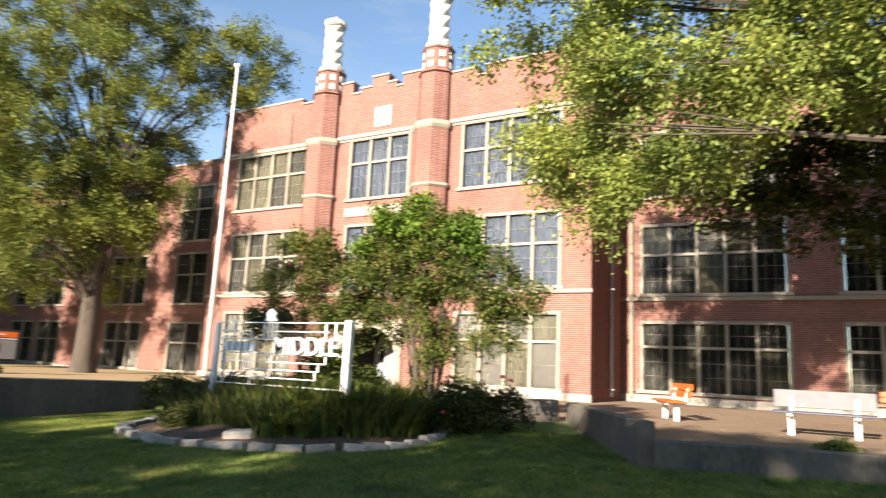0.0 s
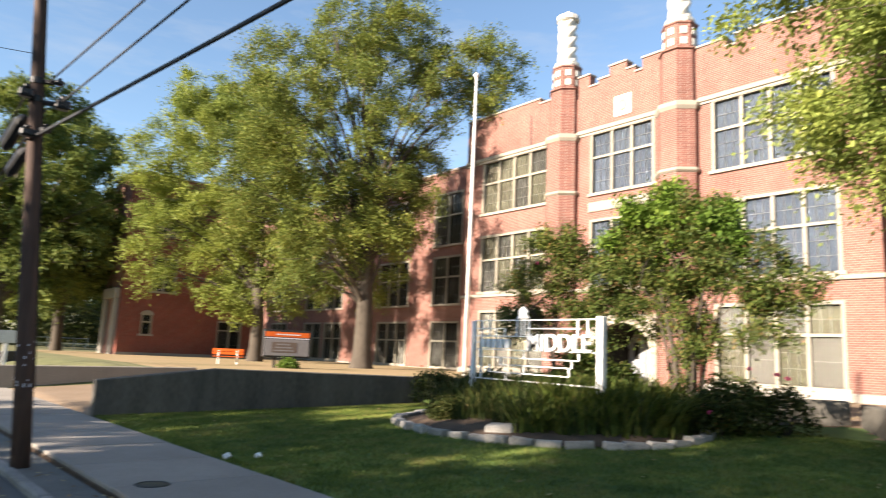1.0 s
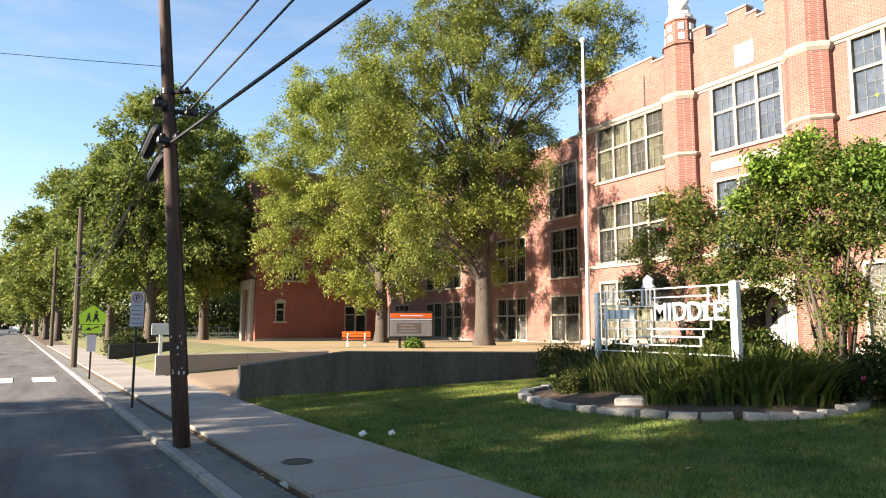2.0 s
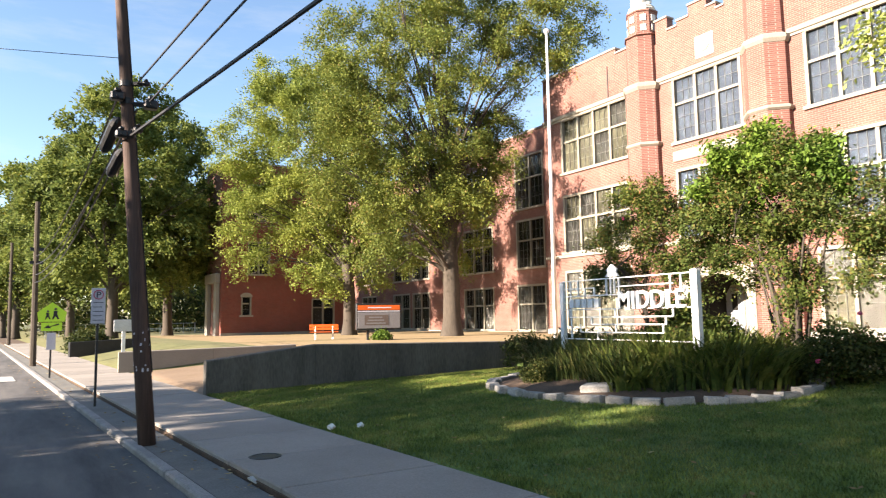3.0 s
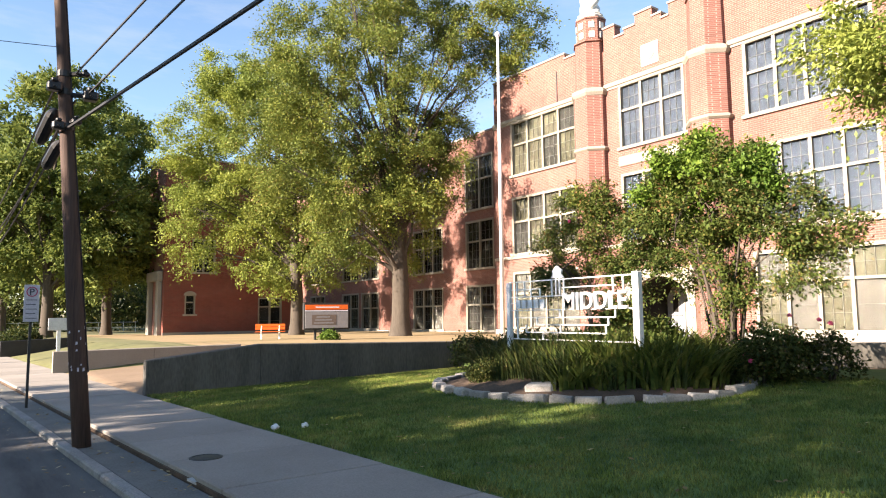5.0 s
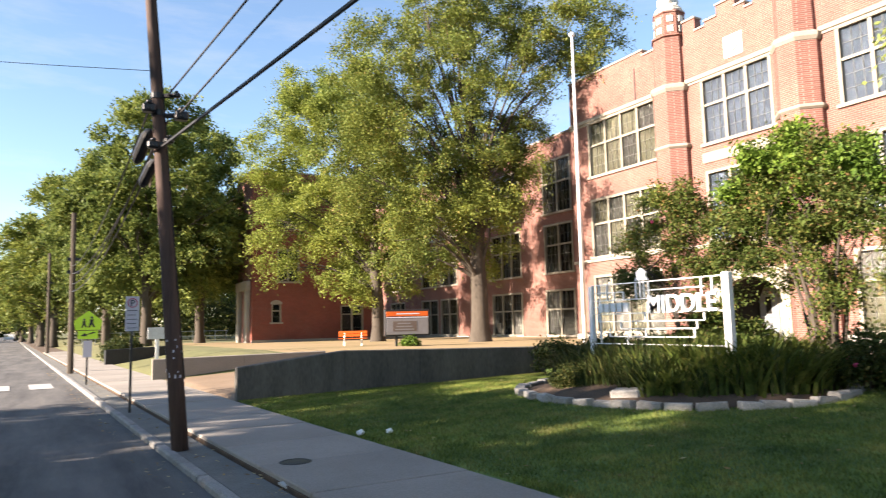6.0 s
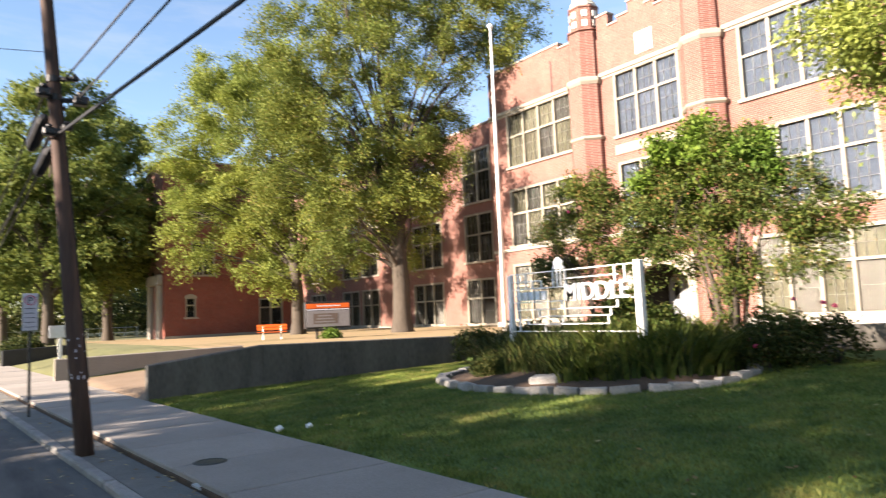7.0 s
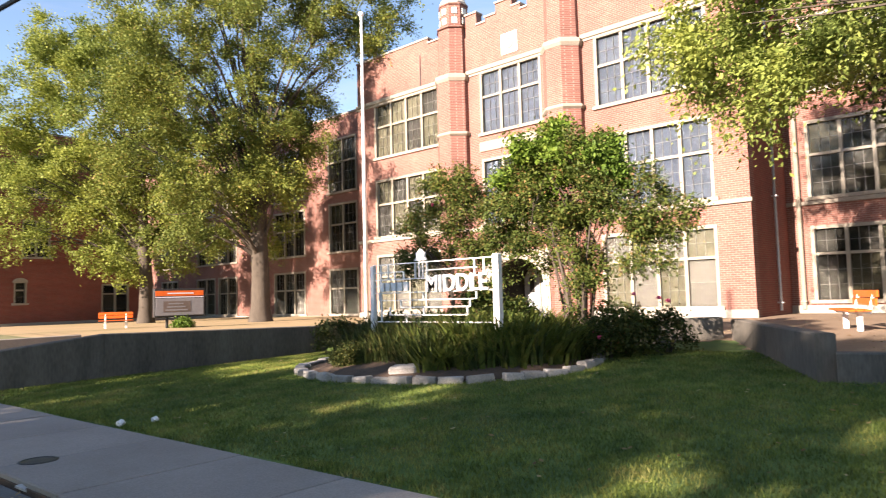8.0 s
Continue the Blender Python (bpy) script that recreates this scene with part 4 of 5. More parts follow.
for u, k in ((-0.11, 0.8), (0.09, 1.0)):
    bm = bmesh.new()
    prism(bm, [(u + a * k, -0.058, 1.69 + b * k) for a, b in ((-0.09, 0), (-0.05, 0), (0.0, 0.1), (0.06, 0), (0.1, 0.01), (0.04, 0.15), (0.05, 0.25), (-0.05, 0.25), (-0.05, 0.15))], (0, 0.006, 0))
    lathe(bm, (u, -0.054), [(0.02, 1.69 + 0.265 * k), (0.036 * k, 1.69 + 0.29 * k), (0.036 * k, 1.69 + 0.31 * k), (0.02, 1.69 + 0.335 * k)], 8)
    part("symbol", bm, BLACK, p)
p2 = box_part("arrow_plate", YELLOWGREEN, s2, -0.27, 0.27, -0.05, -0.036, 1.35, 1.6)
bm = bmesh.new()
prism(bm, [(0.2, -0.056, 1.53), (0.17, -0.056, 1.57), (-0.05, -0.056, 1.48), (-0.08, -0.056, 1.53), (-0.2, -0.056, 1.44), (-0.02, -0.056, 1.43), (-0.03, -0.056, 1.47)], (0, 0.004, 0))
part("arrow", bm, BLACK, p2)
box_part("lower_plate", SIGN_WHITE, s2, -0.12, 0.12, -0.05, -0.036, 0.8, 1.3, "white plate")

s3 = upright_frame("notice_board", "grey notice board seen from behind on a white post", "sign", 4.75, 28.5, 0.45, 0)
box_part("post", WHITE, s3, -0.06, 0.06, -0.04, 0.04, -0.3, 0.9)
box_part("panel", GALV, s3, -0.36, 0.36, -0.06, -0.042, 0.85, 1.3, "", 0.01)

# utility poles and cables
utility = thing("utility_pole", "dark creosoted wooden utility pole leaning over the curb", "utility pole")
BASE, LEANX = Vector((2.86, 9.78, 0)), -0.08


def on_pole(z):
    return BASE + Vector((LEANX * z, 0.005 * z, z))


bm = bmesh.new()
tube(bm, [on_pole(z) for z in (-0.2, 1.5, 3.2, 5.0, 8.0, 10.5)], [0.112, 0.103, 0.092, 0.076, 0.066, 0.056], 14)
part("shaft", bm, POLE_WOOD, utility, smooth=True)
for z0, z1, r in ((1.28, 1.62, 0.106), (0.95, 1.12, 0.109)):
    rnd = random.Random(int(z0 * 100))
    for k in range(9):
        bm = bmesh.new()
        a, z = rnd.uniform(2.6, 6.0), rnd.uniform(z0, z1)
        c = on_pole(z) + Vector((r * math.cos(a), r * math.sin(a), 0))
        u = Vector((-math.sin(a), math.cos(a), 0)) * rnd.uniform(0.005, 0.016)
        w = Vector((0, 0, rnd.uniform(0.012, 0.035)))
        bm.faces.new([bm.verts.new(c + q) for q in (-u - w, u - w * 0.6, u * 0.7 + w, -u * 0.8 + w * 0.8)])
        part("paper_scrap", bm, SIGN_WHITE, utility, "torn pale paper stapled to the wood")
for z, w in ((4.86, 0.088), (4.62, 0.09), (4.16, 0.094)):
    bm = bmesh.new()
    lathe(bm, on_pole(z).xy, [(w - 0.03, z - 0.045), (w, z - 0.04), (w, z + 0.04), (w - 0.03, z + 0.045)], 14)
    part("steel_band", bm, BLACK, utility)
# clamps beside the pole, each a block with two jaws and a bolt
for x, y, z, r in ((2.36, 9.72, 4.66, 0.085), (2.77, 9.68, 4.59, 0.09), (2.42, 9.66, 4.14, 0.075), (2.62, 9.66, 4.22, 0.06), (2.7, 9.64, 4.86, 0.05)):
    bm = bmesh.new()
    tube(bm, [on_pole(z), (x, y, z)], 0.032, 6)
    box(bm, x - r, x + r, y - r * 0.8, y + r * 0.8, z - r * 0.75, z + r * 0.6, 0.02)
    box(bm, x - r * 0.5, x + r * 0.4, y - r, y + r, z + r * 0.5, z + r * 1.1, 0.015)
    tube(bm, [(x, y - r * 1.3, z - r * 0.2), (x, y + r * 1.3, z - r * 0.2)], 0.018, 6)
    part("cable_clamp", bm, BLACK, utility)
# splice cases hung on the cables that run on to the next pole
for p, q, r in (((2.40, 9.85, 4.40), (2.27, 10.35, 4.02), 0.085), ((2.47, 9.85, 3.98), (2.35, 10.3, 3.68), 0.075)):
    bm = bmesh.new()
    p, q = Vector(p), Vector(q)
    tube(bm, [p.lerp(q, f) for f in (0, 0.08, 0.2, 0.8, 0.92, 1)], [0.02, r * 0.75, r, r, r * 0.75, 0.02], 10)
    part("splice_case", bm, BLACK, utility)
bm = bmesh.new()
tube(bm, [on_pole(z) + Vector((0.118 - 0.009 * z, -0.04, 0)) for z in (1.0, 3.0, 5.0, 7.5)], 0.009, 5)
part("ground_wire", bm, WIRE, utility)


def cable(a, b, sag, r, label):
    bm = bmesh.new()
    a, b = Vector(a), Vector(b)
    tube(bm, [a.lerp(b, k / 14) - Vector((0, 0, sag * 4 * (k / 14) * (1 - k / 14))) for k in range(15)], r, 5)
    return solid("cable", bm, WIRE, label, "cable", "overhead cables")


cable((2.594, 9.7, 4.86), (6.67, -25, 6.6), 0.12, 0.013, "black overhead cable along the street")
cable((2.74, 9.7, 4.607), (6.26, -25, 6.03), 0.12, 0.013, "black overhead cable along the street")
cable((2.519, 9.66, 4.11), (8.26, -25, 5.16), 0.12, 0.021, "thick black bundled overhead cable")
P2 = Vector((1.85, 30.0, 0))
for p, z1, s in (((2.36, 9.72, 4.62), 4.2, 0.45), ((2.6, 9.7, 4.5), 3.9, 0.5), ((2.42, 9.7, 4.1), 3.5, 0.45), ((2.5, 9.7, 4.1), 3.2, 0.45)):
    cable(p, P2 + Vector((-0.05, 0, z1)), s, 0.014, "sagging black overhead cable between poles")
cable(on_pole(5.22), (-14.0, 26.0, 10.3), 0.3, 0.005, "thin overhead service wire crossing the street")


def far_pole(x, y, h, r, arms=0):
    t = thing("utility_pole", "weathered grey wooden utility pole beside the street", "utility pole", "far utility poles")
    bm = bmesh.new()
    tube(bm, [(x, y, -0.2), (x - 0.01 * h, y, h)], [r, r * 0.75], 8)
    part("shaft", bm, BARK, t)
    for k in range(arms):
        box_part("crossarm", BARK, t, x - 1.1, x + 1.1, y - 0.06, y + 0.06, h - 0.5 - 0.9 * k, h - 0.38 - 0.9 * k)
    if not arms:
        for z in (h * 0.62, h * 0.7):
            box_part("bracket", BLACK, t, x - 0.25, x + 0.2, y - 0.05, y + 0.05, z, z + 0.12)
    return t


far_pole(1.85, 30.0, 6.3, 0.115)
far_pole(0.75, 58.0, 7.5, 0.13)
for x, y in ((-13.0, 92.0), (-14.0, 112.0), (-16.5, 140.0), (-19.0, 175.0), (-21.0, 215.0)):
    far_pole(x, y, 11.5, 0.2, 2)
for k in range(3):
    cable((-13.7 + 0.7 * k, 92.0, 11.1), (-21.7 + 0.7 * k, 215.0, 11.1), 0.8, 0.02, "thin distant overhead power cable")


# ---- plants ----
def leaf_mesh(name, p, ax, sd, nn, ln, wd, mat, parent):
    """One mesh of leaves, each two folded triangles from its stalk p along ax."""
    total = len(p)
    q = np.stack([p, p + ax * ln * 0.5 + sd * wd + nn * ln * 0.08, p + ax * ln, p + ax * ln * 0.5 - sd * wd + nn * ln * 0.08], axis=1).reshape(-1, 3)
    i = np.arange(total)[:, None] * 4
    faces = np.concatenate([i + np.array([[0, 1, 2]]), i + np.array([[0, 2, 3]])], axis=1).reshape(-1, 3)
    me = bpy.data.meshes.new(name)
    me.vertices.add(len(q))
    me.vertices.foreach_set("co", q.ravel())
    me.loops.add(faces.size)
    me.loops.foreach_set("vertex_index", faces.ravel().astype(np.int32))
    me.polygons.add(len(faces))
    me.polygons.foreach_set("loop_start", np.arange(0, faces.size, 3, dtype=np.int32))
    me.update(calc_edges=True)
    me.materials.append(mat)
    ob = new(name, me)
    ob.parent = parent
    return ob


def leaf_cloud(name, centres, radii, counts, size, mat, parent, rnd, droop=0.5, flat=0.75, kind=""):
    """Leaves of two folded triangles scattered through clumps; one mesh."""
    total = int(sum(counts))
    c = np.repeat(np.array(centres), counts, axis=0)
    r = np.repeat(np.array(radii), counts)[:, None]
    d = rnd.normal(size=(total, 3))
    d /= np.linalg.norm(d, axis=1)[:, None]
    p = c + rnd.normal(size=(total, 3)) * r * 0.47 * np.array([1, 1, flat])
    ax = rnd.normal(size=(total, 3)) + d * 0.8 - np.array([0, 0, droop])
    ax /= np.linalg.norm(ax, axis=1)[:, None]
    up = rnd.normal(size=(total, 3)) * 0.6 + np.array([0, 0, 1.0])
    sd = np.cross(ax, up)
    sd /= np.linalg.norm(sd, axis=1)[:, None] + 1e-9
    nn = np.cross(sd, ax)
    ln = size * rnd.uniform(0.6, 1.3, (total, 1))
    wd = ln * rnd.uniform(0.22, 0.36, (total, 1))
    return leaf_mesh(name, p, ax, sd, nn, ln, wd, mat, parent)


def spray_cloud(name, centres, radii, counts, size, mat, parent, rnd, droop=0.6, twigs=9):
    """Leaves set along drooping twigs that fan out of each clump, away from the trunk; one mesh."""
    centres, radii = np.array(centres), np.array(radii)
    mid = centres.mean(axis=0) * np.array([1, 1, 0.8])
    out = centres - mid
    out /= np.linalg.norm(out, axis=1)[:, None] + 1e-9
    base = np.repeat(np.arange(len(centres)), twigs)
    n = len(base)
    way = out[base] * 0.9 + rnd.normal(size=(n, 3)) * 0.75
    way[:, 2] = way[:, 2] * 0.6 + 0.12
    way /= np.linalg.norm(way, axis=1)[:, None]
    long = radii[base] * rnd.uniform(0.7, 1.5, n)
    start = centres[base] - way * long[:, None] * 0.35 + rnd.normal(size=(n, 3)) * radii[base][:, None] * 0.16
    per = np.maximum(1, (np.array(counts)[base] / twigs)).astype(int)
    k = np.repeat(np.arange(n), per)
    total = len(k)
    f = rnd.uniform(0, 1, total) ** 0.8
    w, l = way[k], long[k][:, None]
    p = start[k] + w * l * f[:, None] - np.array([0, 0, 1.0]) * droop * l * (f[:, None] ** 2) * 0.55
    p = p + rnd.normal(size=(total, 3)) * (0.05 + 0.075 * l)
    ax = w + rnd.normal(size=(total, 3)) * 0.75 - np.array([0, 0, droop * 0.6])
    ax /= np.linalg.norm(ax, axis=1)[:, None]
    up = rnd.normal(size=(total, 3)) * 0.55 + np.array([0, 0, 1.0])
    sd = np.cross(ax, up)
    sd /= np.linalg.norm(sd, axis=1)[:, None] + 1e-9
    nn = np.cross(sd, ax)
    ln = size * rnd.uniform(0.6, 1.3, (total, 1))
    wd = ln * rnd.uniform(0.2, 0.34, (total, 1))
    return leaf_mesh(name, p, ax, sd, nn, ln, wd, mat, parent)


def tree(x, y, z, trunk_r, lobes, clumps, leaves, size, mat, seed, label, fork=4.0, limbs=26, clump_r=1.25, category="tree", droop=0.6, group="", name="tree"):
    """lobes: ellipsoids (dx, dy, z, rx, ry, rz) over the base that the clumps fill, mostly near their skins."""
    rnd = np.random.RandomState(seed)
    t = thing(name, label, category, group)
    t.location = (x, y, z)
    vol = np.array([l[3] * l[4] * l[5] for l in lobes]) ** 0.75
    pick = rnd.choice(len(lobes), clumps, p=vol / vol.sum())
    cs = []
    for k in pick:
        l = lobes[k]
        d = rnd.normal(size=3)
        d /= np.linalg.norm(d)
        f = rnd.uniform(0.3, 1.0) ** 0.5
        cs.append((l[0] + d[0] * l[3] * f, l[1] + d[1] * l[4] * f, l[2] + d[2] * l[5] * f))
    cs = np.array(cs)
    bm = bmesh.new()
    top = cs[:, 2].max() * 0.8
    cx, cy = cs[:, 0].mean() * 0.5, cs[:, 1].mean() * 0.5
    stem = [(0, 0, -0.25), (0, 0, 0.15), (0, 0, 0.8), (0.03, 0.02, fork * 0.6), (cx * 0.1, cy * 0.1, fork)]
    rad = [trunk_r * 1.75, trunk_r * 1.4, trunk_r * 1.08, trunk_r, trunk_r * 0.95]
    for k in range(1, 5):
        f = k / 4
        stem.append((cx * f + rnd.normal() * 0.25, cy * f + rnd.normal() * 0.25, fork + (top - fork) * f))
        rad.append(trunk_r * (0.85 - 0.78 * f))
    tube(bm, stem, rad, 10)
    part("trunk", bm, BARK, t, smooth=True)
    order = np.argsort(-rnd.uniform(size=len(cs)))[:limbs]
    for k in order:
        c = Vector(cs[k])
        h = min(max(c.z * 0.5, fork * 0.75), top * 0.9)
        f = clamp((h - fork) / max(top - fork, 0.1))
        s = Vector((cx * f, cy * f, h))
        r = trunk_r * (0.3 - 0.18 * f)
        bm = bmesh.new()
        m = s.lerp(c, 0.5) + Vector((rnd.normal() * 0.3, rnd.normal() * 0.3, 0.08 * (c - s).length))
        tube(bm, [s, s.lerp(m, 0.5) + Vector((0, 0, 0.1)), m, m.lerp(c, 0.6), c], [r, r * 0.75, r * 0.5, r * 0.3, r * 0.1], 5)
        for _ in range(3):
            e = c + Vector(rnd.normal(size=3)) * clump_r * 0.7
            tube(bm, [m.lerp(c, 0.4), m.lerp(e, 0.75), e], [r * 0.25, r * 0.15, r * 0.04], 4)
        part("limb", bm, BARK, t)
    rr = clump_r * rnd.uniform(0.6, 1.25, clumps)
    cnt = (leaves * rr ** 2 / (rr ** 2).sum()).astype(int)
    spray_cloud("crown", cs, rr * 1.15, cnt, size, mat, t, rnd, droop)
    return t


def side(a, b, az=34.0):
    """a metres to the right and b away, seen along azimuth az."""
    c, s = math.cos(radians(az)), math.sin(radians(az))
    return (a * c + b * s, -a * s + b * c)


def lobe(a, b, z, rx, rz):
    return (*side(a, b), z, rx, rx, rz)


main_tree = tree(20.1, 29.3, 0.66, 0.42, [lobe(-1.5, 0, 12.0, 5.6, 6.2), lobe(-3.8, 0, 8.2, 3.8, 4.6), lobe(0.8, 0, 14.5, 3.2, 4.0), lobe(5.6, 0, 16.0, 2.4, 2.4), lobe(7.2, 0, 16.3, 1.9, 1.8), lobe(3.6, 0, 15.6, 1.8, 2.0), lobe(0.8, 0, 8.6, 2.2, 2.4), lobe(-2.0, -1.0, 5.6, 2.6, 1.6), lobe(1.0, 0, 17.6, 3.0, 2.4), lobe(0.2, -1.5, 6.4, 1.3, 1.6), lobe(0.0, 3.0, 9.8, 3.2, 3.4), lobe(-1.0, 4.5, 6.0, 3.5, 2.5), lobe(-4.5, 0, 14, 3.2, 3.4), lobe(-5.5, 0, 10.5, 2.8, 3.6), lobe(-1.5, 0, 18.4, 3.2, 2.0)], 600, 260000, 0.13, LEAF_OAK, 3, "large spreading tree with olive-green leaves and a stout grey trunk", 4.2, 46, 0.95)
tree(18.7, 38.9, 0.6, 0.36, [lobe(-3.2, 0, 11.0, 4.4, 5.2), lobe(-5.5, 0, 7.2, 2.8, 3.2), lobe(-1.0, 0, 7.6, 3.2, 3.4), lobe(0.0, 3.0, 6.0, 4.0, 3.0), lobe(-2.0, -0.5, 3.9, 1.9, 0.9), lobe(-3.5, 0, 14.8, 2.8, 2.6), lobe(-1.2, 0, 15.6, 2.8, 2.8), lobe(-4.2, 0, 16.2, 2.2, 2.2), lobe(0.5, 0, 11.0, 3.0, 4.0), lobe(-6.2, 0, 11.6, 2.4, 3.4)], 400, 165000, 0.15, LEAF_GREEN, 5, "yellow-green tree with low drooping branches before the brick wing", 4.2, 32, 0.95)
lobes_a = [(0, 0, 11.0, 4.6, 4.6, 6.2), (-2.5, 1, 8.5, 3.5, 3.5, 4.2), (2.5, -1, 8.0, 3.6, 3.6, 4.0), (0.5, 0, 15.5, 2.8, 2.8, 2.6), (1, 1, 5.6, 3.4, 3.4, 1.8)]
dark_tree = tree(6.6, 50.5, 0.4, 0.34, lobes_a, 260, 70000, 0.28, LEAF_DEEP, 7, "tall dark green street tree with dense crown", 4.0, 28, 1.1)
copy_thing(dark_tree, pose(10.9, 55.0, 0.45, 0, 0, 140) @ Matrix.Diagonal((0.95, 0.95, 0.98, 1)))
copy_thing(dark_tree, pose(5.0, 66.0, 0.3, 0, 0, 250) @ Matrix.Diagonal((0.95, 0.95, 0.95, 1)))
far_tree = tree(1.0, 80.0, 0.2, 0.34, lobes_a, 190, 26000, 0.38, LEAF_OAK, 9, "distant green street tree with rounded crown", 4.0, 14, 1.2)
copy_thing(far_tree, pose(-0.2, 88.0, 0.2, 0, 0, 60) @ Matrix.Diagonal((0.9, 0.9, 0.8, 1)))
copy_thing(far_tree, pose(-0.6, 97.0, 0.2, 0, 0, 10) @ Matrix.Diagonal((1, 1, 0.82, 1)))
copy_thing(far_tree, pose(-2.0, 116.0, 0.2, 0, 0, 200) @ Matrix.Diagonal((1, 1, 0.85, 1)))
copy_thing(far_tree, pose(9.0, 75.0, 0.3, 0, 0, 310))
copy_thing(far_tree, pose(17.0, 90.0, 0.3, 0, 0, 30))
copy_thing(far_tree, pose(4.0, 100.0, 0.3, 0, 0, 120))

tree(16.5, -5.2, 0.69, 0.45, [(0, 0, 11.0, 6.0, 6.5, 5.0), (-0.5, 6.5, 9.6, 3.6, 4.2, 4.0), (0.5, 8.5, 6.8, 2.4, 3.0, 1.9), (-1, 9.8, 10.6, 2.6, 3.2, 3.0), (1.5, 9.2, 6.6, 2.2, 2.6, 1.5), (3.0, 4.0, 10.5, 3.0, 4.0, 3.2), (-1.0, 4.0, 8.6, 2.5, 3.0, 2.0), (0.5, 10.6, 7.6, 1.3, 1.6, 1.7), (1.0, 9.9, 5.5, 0.9, 1.0, 1.2)], 700, 250000, 0.128, LEAF_LIGHT, 11, "broad yellow-green tree overhanging the paved yard", 4.5, 20, 0.85)

tree(23.2, -3.6, 0.69, 0.2, [(-0.6, 5.4, 6.6, 1.6, 1.8, 1.4), (-0.5, 3.4, 6.6, 2.0, 2.4, 2.0), (0, 1.0, 6.6, 2.5, 2.8, 2.6), (0, -1.5, 6.0, 2.5, 2.8, 3.0), (-0.5, 2.5, 9.0, 2.4, 3.4, 1.8)], 220, 38000, 0.19, LEAF_DARK, 17, "dark glossy evergreen tree close to the brick wing", 2.8, 24, 0.8)

# added unseen trees across the street: they shade the lawn and screen low sky
for k, (x, y, s, r) in enumerate(((-13.5, -17, 0.53, 20), (-14.5, -9, 0.57, 80), (-13.0, -1, 0.53, 150), (-14.0, 7, 0.57, 230), (-13.2, 13.6, 0.66, 300), (-18.5, -5, 0.63, 10), (-15.6, 3.3, 0.62, 100), (-16.5, -4.5, 0.6, 40), (-17.0, 24.0, 0.27, 15), (-17.5, 34.0, 0.25, 75), (-17.0, 46.0, 0.27, 135), (-15.5, -27.0, 0.55, 255), (-16.0, -37.0, 0.55, 315))):
    copy_thing(far_tree, pose(x, y, 0.05, 0, 0, r) @ Matrix.Diagonal((0.9, 0.9, s * 1.13, 1)))

# two crape myrtles and the vine behind the sign
tree(12.9, 10.2, 0.62, 0.05, [(0, 0.4, 2.5, 0.8, 1.2, 0.9), (0, -0.1, 3.4, 0.6, 0.8, 0.6), (0.1, 1.0, 1.9, 0.6, 0.8, 0.6), (0, -0.9, 2.7, 0.6, 0.7, 0.8), (0, -0.9, 1.6, 0.5, 0.6, 0.6)], 120, 26000, 0.072, LEAF_MYRTLE, 21, "slender crape myrtle with reddening leaves behind the sign", 1.0, 26, 0.3, "shrub")
myrtle = tree(12.6, 6.75, 0.6, 0.06, [(0, 0.3, 3.0, 0.9, 1.3, 0.9), (0, -1.0, 2.7, 0.8, 1.0, 0.7), (0, 1.3, 2.6, 0.7, 0.9, 0.7), (0, 0.2, 3.8, 0.6, 0.9, 0.45), (-0.1, -1.7, 2.4, 0.5, 0.6, 0.4), (-0.2, -1.4, 1.5, 0.3, 0.5, 0.25), (-0.2, -0.7, 0.5, 0.5, 0.7, 0.4), (-0.15, -0.2, 1.3, 0.35, 0.4, 0.7), (-0.1, 0.0, 2.0, 0.5, 0.6, 0.5), (0.1, 0.9, 1.8, 0.4, 0.5, 0.5)], 200, 52000, 0.072, LEAF_MYRTLE, 22, "many-stemmed crape myrtle with a leafy crown in the bed", 1.0, 22, 0.29, "shrub")
rs = np.random.RandomState(4)
for k in range(5):
    bm = bmesh.new()
    a = k * 1.3
    tube(bm, [(0.12 * math.cos(a), 0.12 * math.sin(a), -0.1), (0.25 * math.cos(a), 0.3 * math.sin(a), 1.2), (0.4 * math.cos(a), 0.7 * math.sin(a), 2.4)], [0.045, 0.035, 0.015], 6)
    part("stem", bm, BARK, myrtle)
vine = thing("climbing_vine", "bright green vine sprawling over the crape myrtle", "vine")
vine.location = (12.5, 6.9, 0.6)
cl = np.array([(rs.normal() * 0.35, rs.uniform(-1.15, 1.2), 3.75 + rs.normal() * 0.28) for _ in range(46)])
cl[:, 2] -= 0.45 * np.abs(cl[:, 1]) ** 1.5 * 0.6
leaf_cloud("foliage", cl, np.full(46, 0.26), np.full(46, 420), 0.085, LEAF_VINE, vine, rs, 0.3)
bm = bmesh.new()
for k in range(8):
    c = Vector(cl[k])
    tube(bm, [(0.1, 0.05 * k - 0.2, -0.1), (0.15, c.y * 0.4, 1.8), c], [0.018, 0.014, 0.006], 4)
part("stem", bm, BARK, vine)

blossom_spots = [(12.2, 5.0, 1.55), (12.0, 5.35, 1.62), (11.8, 6.0, 1.0), (11.6, 6.5, 0.98), (11.5, 5.75, 0.92), (12.3, 10.2, 3.7), (12.0, 4.75, 1.5)]
for x, y, z in blossom_spots:
    bm = bmesh.new()
    bmesh.ops.create_icosphere(bm, subdivisions=3, radius=0.033)
    for v in bm.verts:
        v.co = v.co * (1 + 0.7 * noise.noise(v.co * 60 + Vector((x, y, z)))) + Vector((x, y, z))
    solid("blossom", bm, PINK, "small cluster of pink crape myrtle petals", "flower", "pink blossoms")


